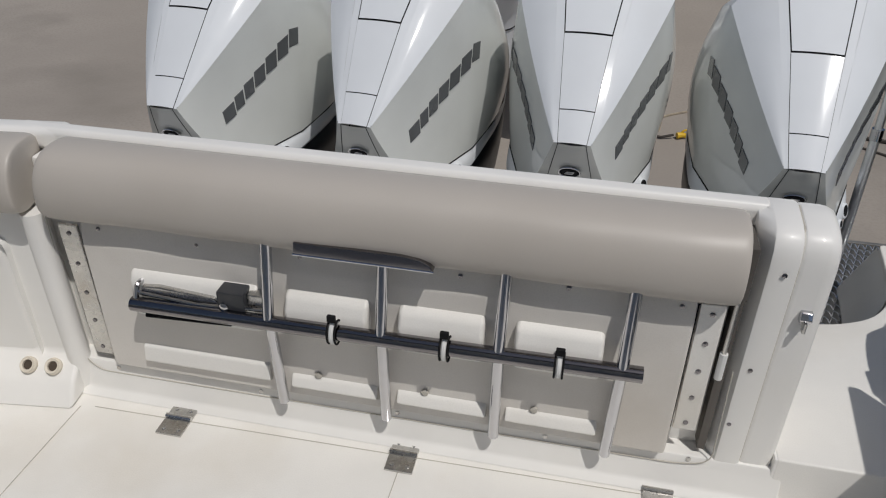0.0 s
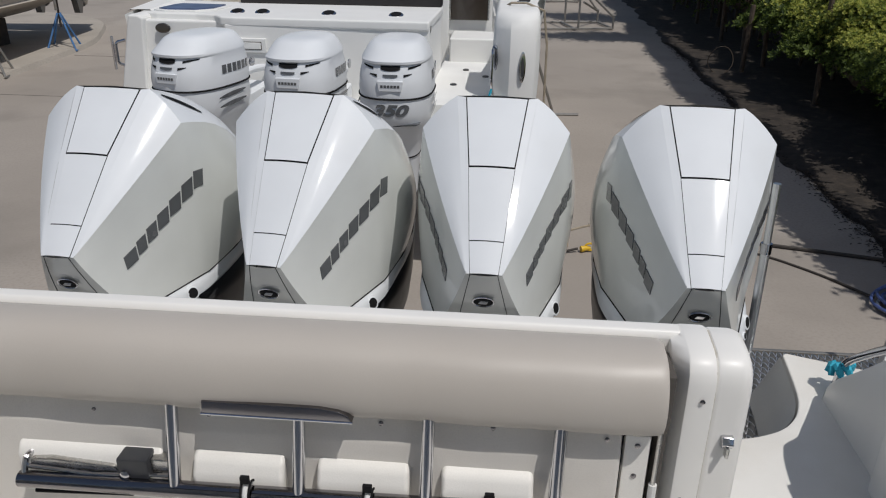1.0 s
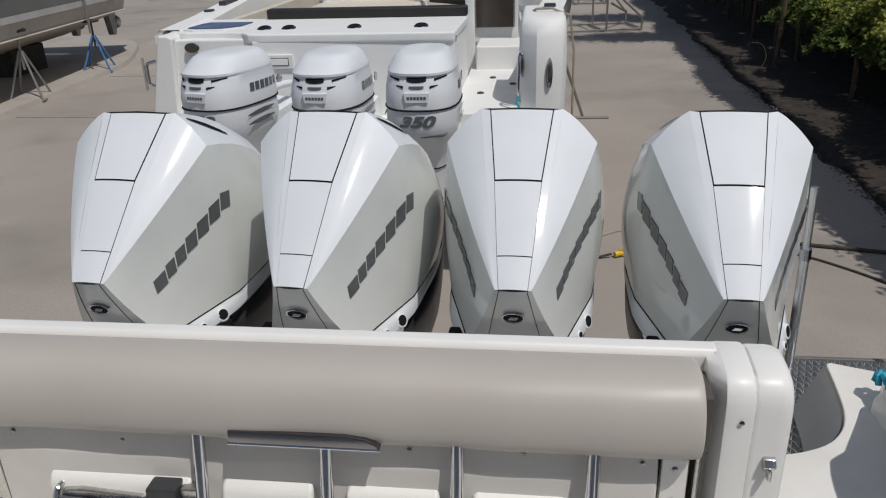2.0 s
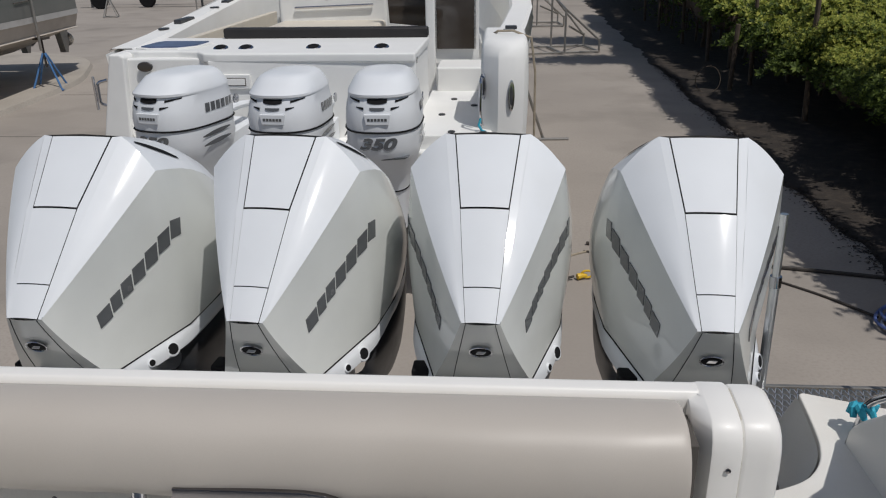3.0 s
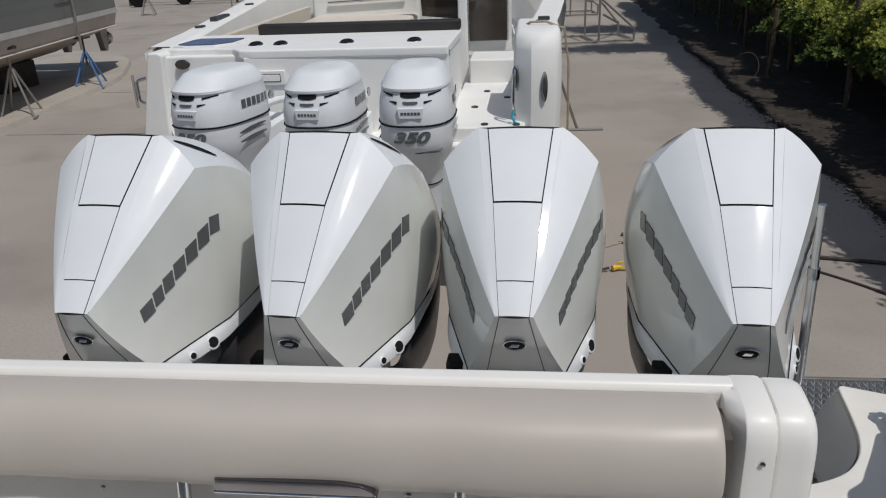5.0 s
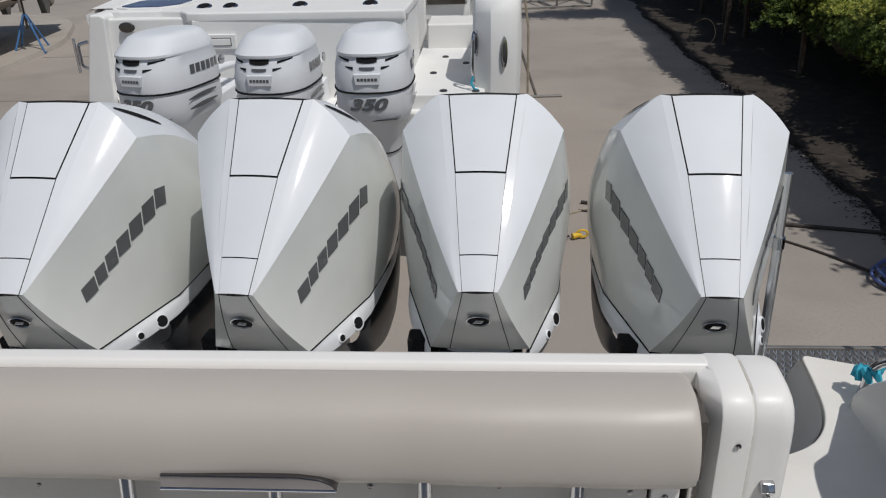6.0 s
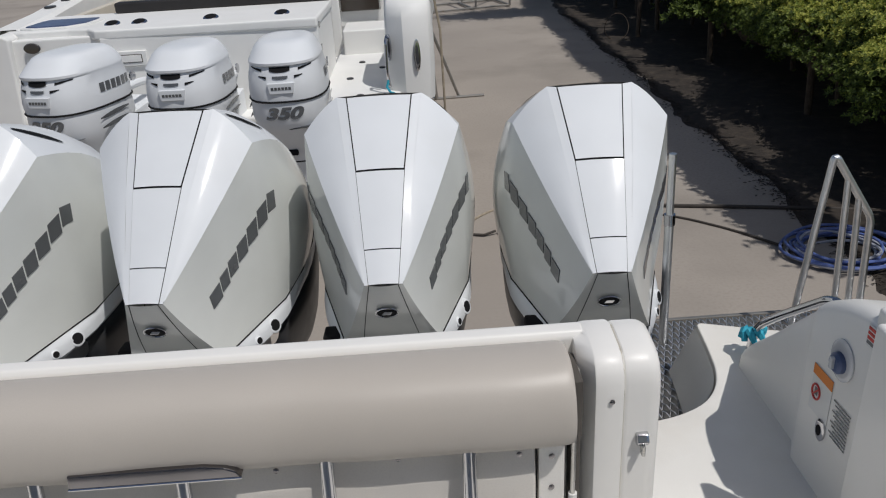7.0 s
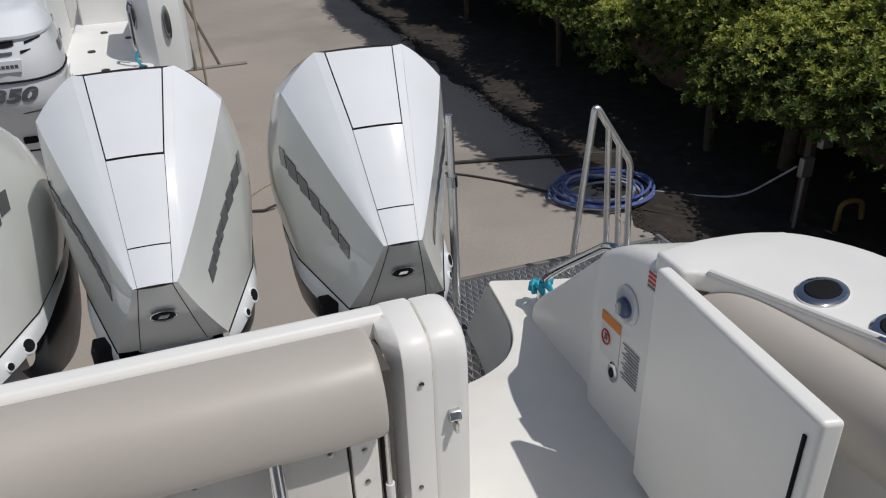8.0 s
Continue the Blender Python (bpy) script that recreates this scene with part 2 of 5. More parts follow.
for k, (x0, x1, y0, y1) in enumerate(((-9.35, -7.6, 13.9, 13.915), (-9.0, -3.6, 10.1, 10.112))):
    part("joint", box((x0, y0, GROUND - 0.02), (x1, y1, GROUND + 0.004)), JOINT, ground)


# ---- outboard motor ----
S0, S1, S2, S3 = (0.055, -0.055, 0.105), (0.0605, 0.016, 0.181), (0.073, 0.187, 0.362), (0.103, 0.394, 0.537)
RIDGE, SHOULDER = (0.133, 0.398, 0.540), (0.245, 0.374, 0.434)


def lerp(a, b, f):
    return Vector(a) * (1 - f) + Vector(b) * f


def ridge_line(f):
    """The edge between the centre strip and the upper facet, bowed like the strip."""
    return lerp(S0, RIDGE, f) + Vector((0.05, -0.55, 0.83)) * 0.010 * math.sin(math.pi * f)


def roof_edge(f):
    return lerp(SHOULDER, (0.222, 1.00, 0.12), f) + Vector((0.016, 0, 0.060)) * math.sin(math.pi * f)


def roof_point(f, g, s):
    """The roof behind the ridge: f runs aft, g from the ridge out to the edge."""
    p = lerp(lerp(RIDGE, (0.10, 1.00, 0.28), f) + Vector((0, 0, 0.028)) * math.sin(math.pi * f), roof_edge(f), g)
    p.z += 0.010 * 4 * g * (1 - g)
    return Vector((p.x * s, p.y, p.z))


def crease(u):
    """The edge from the front corner up to the shoulder, bowed a little outwards."""
    b = 4 * u * (1 - u)
    return lerp(S0, SHOULDER, u) + Vector((0.008, -0.006, 0.003)) * b


def cowl_side(u, v, s):
    """The right (s = 1) or left (s = -1) flank: u runs aft, v down from the crease to the seam."""
    if u <= 1:
        top, low = crease(u), lerp((0.150, 0.075, -0.155), (0.253, 0.43, -0.150), u)
        swell = -0.004 + 0.018 * u - 0.070 * u * (1 - u)
    else:
        f = (u - 1) / 0.9
        top, low = roof_edge(f), lerp((0.253, 0.43, -0.150), (0.240, 1.04, -0.10), f)
        low.x += 0.030 * math.sin(math.pi * f)
        swell = 0.014 + 0.022 * math.sin(math.pi * f)
    p = top * (1 - v) + low * v
    p.x += swell * 4 * v * (1 - v)
    p.y -= 0.010 * 4 * v * (1 - v) * max(0.0, 1 - u)
    return Vector((p.x * s, p.y, p.z))


def outboard(place, turn=0.0):
    eng = thing("outboard_motor", (0, 0, 0), "large glossy white faceted outboard motor with grey front panel", "outboard motor", "outboard motors on the transom")
    # flanks
    for s in (1, -1):
        us = [i / 12 for i in range(13)] + [1 + 0.9 * i / 8 for i in range(1, 9)]
        part("side_panel", grid([[cowl_side(u, v / 8, s) for u in us] for v in range(9)]), COWL_SIDE, eng)
        # upper facet between ridge and crease
        rows = []
        for i in range(9):
            f = 0.012 + 0.988 * i / 8
            a, b = ridge_line(f), crease(f)
            row = []
            for j in range(6):
                g = 4 * (j / 5) * (1 - j / 5)
                p = lerp(a, b, j / 5) + Vector((0.3, -0.45, 0.8)) * 0.0045 * g * math.sin(math.pi * f) ** 0.8 + Vector((0, 0, 0.011)) * g * f ** 5
                row.append((p.x * s, p.y, p.z))
            rows.append(row)
        part("top_facet", grid(rows), COWL, eng)
        # brand mark: seven slanted bars along the flank
        for k in range(7):
            bm = bmesh.new()
            u0, w = (0.235, 0.375, 0.485, 0.600, 0.725, 0.850, 0.970)[k], (0.122, 0.090, 0.096, 0.106, 0.106, 0.102, 0.078)[k]
            v0, v1 = 0.430 - k * 0.0215, 0.548 - k * 0.0240
            quad = []
            for vv, uu in ((v0, u0 + 0.025), (v0, u0 + 0.025 + w), (v1, u0 + w), (v1, u0)):
                p = cowl_side(uu, vv, s)
                n = (cowl_side(uu + 0.02, vv, s) - p).cross(cowl_side(uu, vv + 0.02, s) - p).normalized()
                if n.x * s < 0:
                    n = -n
                quad.append((p + n * 0.003, p + n * 0.0005))
            top = [bm.verts.new(q[0]) for q in quad]
            low = [bm.verts.new(q[1]) for q in quad]
            bm.faces.new(top)
            for i in range(4):
                bm.faces.new((top[i], top[(i + 1) % 4], low[(i + 1) % 4], low[i]))
            part("mark_bar", bm, MARK, eng, "dark grey slanted bar of a brand mark" if k == 0 else "")
    # centre strip: dark bed with four panels on it
    def strip(pts, out, lift):
        rows = []
        nrm = Vector((0, -0.65, 0.76))
        for (w, y, z) in pts:
            row = []
            for j in range(7):
                x = (j / 3 - 1) * max(0.001, w + out)
                p = Vector((x, y, z)) + nrm * (lift + 0.004 * (1 - (j / 3 - 1) ** 2))
                row.append(p)
            rows.append(row)
        return rows
    W0, W1 = (0.043, S0[1], S0[2]), (0.0525, S1[1], S1[2])
    part("seam_bed", grid(strip((W0, W1, S2, S3), 0.001, -0.001)), SEAM, eng)

    def panel(a, b, f0, f1, gap, name):
        pts = [lerp(a, b, f) for f in (f0, (f0 + f1) / 2, f1)]
        part(name, grid(strip(pts, -gap, 0.0025)), COWL, eng)
    panel(W0, W1, 0.0, 0.990, 0.0004, "lower_panel")
    panel(W1, S2, 0.010, 0.990, 0.0004, "middle_panel")
    panel(S2, S3, 0.016, 0.992, 0.0028, "top_hatch")
    for s in (1, -1):
        bm = grid([[(s * (a.x + 0.001), a.y, a.z + 0.0005), (s * b.x, b.y, b.z)] for a, b in ((lerp(p, q, f), ridge_line(g)) for p, q, f, g in ((W0, W1, 0, 0.0), (W0, W1, 1, 0.2), (W1, S2, 1, 0.546), (S2, S3, 1, 1.0)))])
        part("strip_edge", bm, COWL, eng)
    # roof and back
    rows = []
    for f in (0, 0.06, 0.15, 0.27, 0.4, 0.55, 0.7, 0.85, 1.0):
        half = [roof_point(f, g, 1) for g in (0, 0.25, 0.5, 0.75, 1.0)]
        rows.append([(-p.x, p.y, p.z) for p in reversed(half)] + [(0, half[0].y, half[0].z + 0.005)] + [tuple(p) for p in half])
    part("roof", grid(rows), COWL, eng)
    back = [[(-0.222, 1.00, 0.12), (-0.10, 1.00, 0.28), (0.10, 1.00, 0.28), (0.222, 1.00, 0.12)], [(-0.245, 1.03, 0.02), (-0.11, 1.08, 0.08), (0.11, 1.08, 0.08), (0.245, 1.03, 0.02)], [(-0.24, 1.04, -0.10), (-0.11, 1.08, -0.10), (0.11, 1.08, -0.10), (0.24, 1.04, -0.10)]]
    part("back_panel", grid(back), COWL, eng)
    for s in (1, -1):
        rows = []
        for i in range(7):
            t = i / 6
            wd = 0.085 * math.sin(math.pi * (0.06 + 0.88 * t)) ** 0.6
            rows.append([roof_point(0.05 + 0.30 * t, g, s) + Vector((0, 0, 0.004)) for g in (0.26 + 0.46 * t - wd, 0.26 + 0.46 * t + wd)])
        part("air_intake", grid(rows), SEAM, eng, "black air intake slot")
    # front panel below the strip
    def front_at(v, f):
        p = cowl_side(0, v, 1)
        return Vector((p.x * f, p.y - 0.010 * (1 - f * f), p.z))
    part("front_panel", grid([[front_at(v / 8, f) for f in (-1, -0.8, -0.5, -0.25, 0, 0.25, 0.5, 0.8, 1)] for v in range(9)]), FRONT, eng, "glossy undercut front panel")
    for s in (1, -1):
        part("panel_line", tube([front_at(v / 8, s * (0.76 - 0.16 * v / 8)) + Vector((0, -0.0005, 0)) for v in range(9)], 0.0011, 6), SEAM, eng)
    nb = Vector((0, -0.9, -0.43))
    part("badge", disc((0, -0.027, 0.0), nb, [(0.030, 0), (0.030, 0.004), (0.026, 0.006)], 24, squash=0.62), SEAM, eng, "black oval badge")
    part("badge_ring", tube([Vector((0.033 * math.cos(a), 0, 0.020 * math.sin(a))) + Vector((0, -0.033, 0)) + Vector((0, -0.45 * 0.018 * math.sin(a), 0)) for a in [2 * math.pi * k / 20 for k in range(20)]], 0.0019, 6, closed=True), STEEL, eng)
    part("badge_emblem", prism([(-0.017, -0.006), (0.010, -0.006), (0.019, 0.007), (-0.006, 0.007)], "y", -0.0355, -0.029, 0.002), STEEL, eng)
    # seam, lower cover, ports
    for s in (1, -1):
        pts = [cowl_side(u, 1.0, s) + Vector((s * 0.001, 0, 0)) for u in (0, 0.25, 0.5, 0.75, 1.0, 1.3, 1.6, 1.9)]
        part("lower_seam", tube(pts, 0.0026, 6), SEAM, eng)
        rows = []
        for u in [1.9 * i / 14 for i in range(15)]:
            p = cowl_side(u, 1.0, s)
            g = 0.024 * math.sin(math.pi * min(1.0, u / 1.2)) if u < 1.2 else 0.0
            rows.append([(p.x + s * d * g * 0.85, p.y - d * g * 0.5 + back, p.z - drop) for d, back, drop in ((0, 0, 0), (0.5, 0, 0.012), (0.9, 0, 0.030), (1.0, 0, 0.055))] + [(p.x * 0.93, p.y + 0.015, p.z - 0.085), (p.x * 0.76, p.y + 0.03, p.z - 0.12)])
        part("lower_cover", grid(rows), COWL, eng)
        rows = []
        for i in range(15):
            u = 0.80 + 1.10 * i / 14
            d = 0.09 + 0.30 * math.sin(math.pi * (0.02 + 0.62 * i / 14)) ** 0.7
            p = cowl_side(u, 1.0, s)
            rows.append([(p.x * 0.86, p.y + 0.03, p.z - 0.075)] + [(p.x * (0.60 + 0.36 * math.cos(a) ** 0.6), p.y + 0.03, p.z - 0.098 - (d - 0.06) * math.sin(a)) for a in (0.0, 0.25, 0.5, 0.8, 1.1, 1.4)])
        part("side_cover", grid(rows), DARK, eng, "dark grey lower side cover", 70)
    for u, r in ((0.69, 0.022), (0.42, 0.0125)):
        p = cowl_side(u, 1.0, 1) + Vector((0.017, -0.011, -0.034))
        part("port", disc(p, (0.80, -0.45, 0.32), [(r * 1.3, -0.02), (r * 1.3, 0.0), (r * 1.2, 0.004), (r * 0.92, 0.006), (r * 0.88, 0.002)], 18), COWL, eng, "white rimmed round port")
        part("port_hole", disc(p, (0.80, -0.45, 0.32), [(r * 0.90, 0.0), (r * 0.90, 0.0050), (r * 0.75, 0.0055)], 16), SEAM, eng)
    part("front_recess", box((-0.230, 0.13, -0.235), (-0.110, 0.20, -0.166), 0.008), SEAM, eng, "black recess under the cowl")
    part("rigging_hose", tube(rounded([(-0.06, 0.16, -0.24), (-0.10, 0.0, -0.36), (-0.12, -0.25, -0.47), (-0.10, -0.5, -0.46)], 0.12, 5), 0.022, 9), DARK, eng)
    part("steering_ram", tube([(-0.18, 0.02, -0.42), (0.15, 0.02, -0.42)], 0.018, 10), STEEL, eng)
    # leg and mount
    leg = [(0.10, -0.16), (0.50, -0.16), (0.62, -0.16), (0.66, -0.55), (0.60, -0.95), (0.30, -0.98), (0.24, -0.55), (0.12, -0.40)]
    part("midsection", prism(leg, "x", -0.11, 0.11, 0.03), COWL, eng)
    part("swivel_bracket", prism([(-0.02, -0.20), (0.20, -0.18), (0.20, -0.62), (0.04, -0.62), (-0.08, -0.45)], "x", -0.13, 0.13, 0.015), DARK, eng)
    for s in (1, -1):
        part("clamp_bracket", prism([(-0.62, -0.56), (0.02, -0.52), (0.06, -0.74), (-0.62, -0.80)], "x", s * 0.105, s * 0.130, 0.006), COWL, eng)
    part("cavitation_plate", prism([(-0.13, 0.20), (0.13, 0.20), (0.16, 0.70), (0.06, 0.86), (-0.06, 0.86), (-0.16, 0.70)], "z", -1.0, -0.975, 0.006), COWL, eng)
    rows = []
    for y, r in ((0.16, 0.01), (0.22, 0.05), (0.34, 0.075), (0.55, 0.075), (0.72, 0.055)):
        rows.append([(r * math.cos(a), y, -1.20 + r * math.sin(a)) for a in [2 * math.pi * k / 16 for k in range(16)]])
    part("gearcase", grid(rows, close=True), COWL, eng)
    part("strut", prism([(0.24, -0.95), (0.60, -0.95), (0.62, -1.18), (0.30, -1.18)], "x", -0.035, 0.035, 0.012), COWL, eng)
    part("skeg", prism([(0.36, -1.25), (0.60, -1.25), (0.66, -1.46), (0.56, -1.46)], "x", -0.010, 0.010, 0.004), COWL, eng)
    prop = part("propeller", disc((0, 0.72, -1.20), (0, 1, 0), [(0.055, 0), (0.055, 0.14), (0.04, 0.16)], 16), STEEL_DULL, eng, "stainless propeller")
    for k in range(4):
        a = k * math.pi / 2 + 0.4
        rows = []
        for i in range(5):
            rr = 0.05 + 0.135 * i / 4
            wd = 0.05 + 0.05 * math.sin(math.pi * i / 4.6)
            row = []
            for j in range(4):
                q = (j / 3 - 0.5) * 2 * wd
                da = q * 0.75 / max(rr, 0.08)
                row.append((rr * math.cos(a + da), 0.79 + q * 0.6, -1.20 + rr * math.sin(a + da)))
            rows.append(row)
        part("blade", grid(rows), STEEL_DULL, prop)
    eng.matrix_world = pose(*place, 0, 0, turn)
    return eng


first = outboard((-1.314, 0, 0), -3.4)
copy_thing(first, pose(-0.656, 0, 0.002, 0, 0, -5.2))
copy_thing(first, pose(0.014, 0.012, 0.005, 0, 0, -1.6))
copy_thing(first, pose(0.666, 0, -0.002, 0, 0, -3.0))


# ---- own boat ----
DECK, SOLE = -0.42, -0.28
boat = thing("boat", (-0.33, -0.8, GROUND), "white fibreglass sport boat, its open cockpit and transom in view", "boat")


def under(parent):
    """A maker of parts for a thing, given in world places."""
    base = parent.matrix_world.translation.copy()

    def make(name, bm, mat, label="", angle=35.0):
        bmesh.ops.translate(bm, verts=bm.verts[:], vec=-base)
        return part(name, bm, mat, parent, label, angle)
    return make


own = under(boat)
own("cockpit_deck", box((-1.75, -4.2, DECK - 0.06), (1.45, -0.78, DECK), 0.004), GEL_OLD, "off-white cockpit deck")
own("deck_seam", tube([(-1.16, -0.872, DECK + 0.001), (0.50, -0.842, DECK + 0.001)], 0.0012, 6), SEAM_PALE)
own("deck_seam", tube([(-0.300, -0.86, DECK + 0.001), (-0.315, -1.9, DECK + 0.001)], 0.0012, 6), SEAM_PALE)
own("deck_seam", tube([(-1.20, -0.88, DECK + 0.001), (-1.22, -1.9, DECK + 0.001)], 0.0012, 6), SEAM_PALE)
own("transom_sill", prism([(-0.80, -0.345), (-0.795, -0.318), (-0.66, -0.318), (-0.66, DECK), (-0.838, DECK), (-0.815, -0.40)], "x", -1.24, 0.60, 0.006, 2), GEL)
own("transom_backing", box((-1.24, -0.745, -0.33), (0.43, -0.615, 0.26), 0.01), GEL)
own("transom_cap", prism([(-0.690, 0.262), (-0.690, 0.298), (-0.682, 0.310), (-0.655, 0.312), (-0.635, 0.300), (-0.612, 0.20), (-0.612, 0.10), (-0.69, 0.10)], "x", -1.30, 0.44, 0.005, 3), GEL, "white moulded transom cap")
POST_TOP = [(-0.790, 0.215), (-0.788, 0.245), (-0.784, 0.266), (-0.775, 0.284), (-0.760, 0.296), (-0.735, 0.303), (-0.700, 0.307)]
rows = []
for x, dy, dz in ((0.4170, 0.050, -0.010), (0.4185, 0.048, -0.005), (0.443, 0.001, -0.001), (0.446, 0.0, 0.0), (0.490, 0.0, 0.0), (0.4965, 0.002, -0.002), (0.4985, 0.006, -0.006)):
    rows.append([(x, -0.795 + dy, DECK)] + [(x, y + dy, z + dz) for y, z in POST_TOP] + [(x, -0.660, 0.310 + dz), (x, -0.635, 0.302 + dz), (x, -0.622, 0.27 + dz), (x, -0.60, DECK)])
bm = grid(rows, close=True)
bm.verts.ensure_lookup_table()
bm.faces.new(bm.verts[:12])
bm.faces.new(bm.verts[-12:])
own("corner_post", bm, GEL, "", 27)
rows = []
for x, d in ((0.4995, 0.004), (0.503, 0.001), (0.508, 0.0), (0.545, 0.0), (0.558, 0.002), (0.567, 0.007), (0.572, 0.014), (0.574, 0.024)):
    rows.append([(x, -0.789 + d * 0.8, DECK)] + [(x, y + 0.006 + d * 0.8, z - 0.002 - d) for y, z in POST_TOP] + [(x, -0.660, 0.307 - d), (x, -0.635, 0.298 - d), (x, -0.622, 0.266 - d), (x, -0.60, DECK)])
bm = grid(rows, close=True)
bm.verts.ensure_lookup_table()
bm.faces.new(bm.verts[:12])
bm.faces.new(bm.verts[-12:])
own("corner_post", bm, GEL, "", 27)
own("post_groove", tube([(0.499, -0.785, DECK + 0.02), (0.499, -0.780, 0.22), (0.499, -0.770, 0.268), (0.499, -0.742, 0.296), (0.499, -0.665, 0.305)], 0.002, 6), SEAM_PALE)
own("post_foot", prism([(0.57, -0.799), (0.66, -0.799), (0.66, -0.64), (0.57, -0.64)], "z", DECK, -0.282, 0.004, 2), GEL)
own("transom_outer", box((-1.90, -0.62, -1.30), (0.572, -0.54, 0.10), 0.02, 3), GEL)
own("hull_stern", prism([(-1.95, -0.45), (1.50, -0.45), (1.42, -0.95), (-0.2, -1.34), (-0.46, -1.34), (-1.87, -0.95)], "y", -4.2, -0.60, 0.03, 2), GEL)
# screws round the bench opening
for x, z in ((-1.115, -0.335), (-0.70, -0.335), (-0.33, -0.332), (0.045, -0.330), (0.385, -0.326)):
    b = disc((x, -0.797, z), (0, -1, 0.1), [(0.006, 0), (0.006, 0.002), (0.003, 0.003)], 10)
    own("screw", b, STEEL_DULL)
for x, z in ((0.474, 0.213), (0.463, -0.037), (0.452, -0.20)):
    own("screw", disc((x, -0.792, z), (0, -1, 0.05), [(0.0052, 0), (0.0052, 0.002), (0.002, 0.003)], 10), HANDLE)
# groove round the bench opening
own("groove", tube(rounded([(-1.20, -0.792, 0.16), (-1.215, -0.799, -0.31), (-1.17, -0.802, -0.350), (0.36, -0.802, -0.342), (0.435, -0.801, -0.325), (0.430, -0.79, -0.05)], 0.05, 5), 0.0015, 6), SEAM_PALE)
# latch on the post
hk = own("post_latch", prism([(-0.77, 0.105), (-0.77, 0.132), (-0.795, 0.132), (-0.803, 0.117), (-0.795, 0.105)], "x", 0.525, 0.549, 0.003), STEEL, "polished door latch")
own("latch_tongue", box((0.533, -0.808, 0.088), (0.540, -0.790, 0.112), 0.002), STEEL_DULL)

# deck hinges
for x, y in ((-0.915, -0.865), (-0.300, -0.852), (0.327, -0.832)):
    h = thing("deck_hinge", (x, y, DECK), "brushed stainless steel deck hatch hinge", "hinge", "deck hatch hinges")
    part("leaf", box((-0.036, -0.060, 0.0), (0.036, -0.006, 0.007), 0.002), STEEL_DULL, h)
    part("leaf", box((-0.036, 0.006, 0.0), (0.036, 0.046, 0.007), 0.002), STEEL_DULL, h)
    part("knuckle", tube([(-0.036, 0, 0.008), (0.036, 0, 0.008)], 0.007, 10), STEEL_DULL, h)
    for sx in (-0.02, 0.02):
        for sy in (-0.042, 0.028):
            screw((sx, sy, 0.007), (0, 0, 1), h, 0.006)

# left wing of the transom, turned forward
WING = Matrix.Translation((-1.225, -0.80, 0)) @ Matrix.Rotation(math.atan2(-0.13, -0.99), 4, "Z")


def wing(name, bm, mat, label=""):
    bm.transform(WING)
    return own(name, bm, mat, label)


wing("wing_wall", prism([(-0.16, DECK), (0.10, DECK), (0.06, -0.36), (-0.005, -0.30), (-0.012, 0.14), (-0.16, 0.14)], "x", 0.0, 0.75, 0.012, 3), GEL)
wing("wing_panel", box((0.10, -0.02, -0.33), (0.60, -0.002, 0.06), 0.03, 3), GEL)
wing("wing_cap", box((-0.06, -0.17, 0.25), (0.80, -0.105, 0.310), 0.02, 3), GEL)
wing("wing_backing", box((0.0, -0.19, DECK), (0.75, -0.13, 0.27), 0.01, 2), GEL)
own("corner_fillet", tube([(-1.232, -0.795, DECK), (-1.232, -0.795, 0.14)], 0.03, 12), GEL)
for x in (0.062, 0.132):
    wing("drain_cup", disc((x, 0.030, -0.330), (0, 0.68, 0.73), [(0.022, -0.01), (0.024, 0.008), (0.020, 0.014), (0.014, 0.012), (0.012, -0.004)], 18), CREAM, "cream plastic drain cup")
    wing("drain_hole", disc((x, 0.030, -0.330), (0, 0.68, 0.73), [(0.013, 0.003), (0.013, 0.007), (0.010, 0.0072)], 14), BARK)


# ---- folding bench ----
def bolster_profile(k=1.0):
    return [(-0.688, 0.235), (-0.688, 0.302), (-0.72, 0.310), (-0.775, 0.312), (-0.815, 0.298), (-0.843, 0.264), (-0.856, 0.218), (-0.855, 0.180), (-0.842, 0.152), (-0.80, 0.143), (-0.75, 0.15)]


def bolster(x0, x1):
    rows = []
    prof = bolster_profile()
    cy, cz = -0.76, 0.225
    inner = [x0 + 0.03 + (x1 - x0 - 0.06) * i / 24 for i in range(25)]
    xs = [x0, x0 + 0.003, x0 + 0.010, x0 + 0.018] + inner + [x1 - 0.018, x1 - 0.010, x1 - 0.003, x1]
    n = len(xs) - 1
    for x in xs:
        d = min(x - x0, x1 - x)
        s = 1.0 if d > 0.024 else 0.93 + 0.07 * math.sqrt(max(0.0, 1 - (1 - d / 0.024) ** 2))
        sag = 0.0025 * math.sin(9 * x) + 0.002 * math.sin(23 * x + 1)
        rows.append([(x, cy + (y - cy) * s - sag * (1 if y < -0.8 else 0), cz + (z - cz) * s) for y, z in prof])
    # finer near the ends
    bm = grid(rows, close=True)
    bm.verts.ensure_lookup_table()
    m = len(prof)
    bm.faces.new([bm.verts[i] for i in range(m)])
    bm.faces.new([bm.verts[n * m + i] for i in range(m)])
    return bm


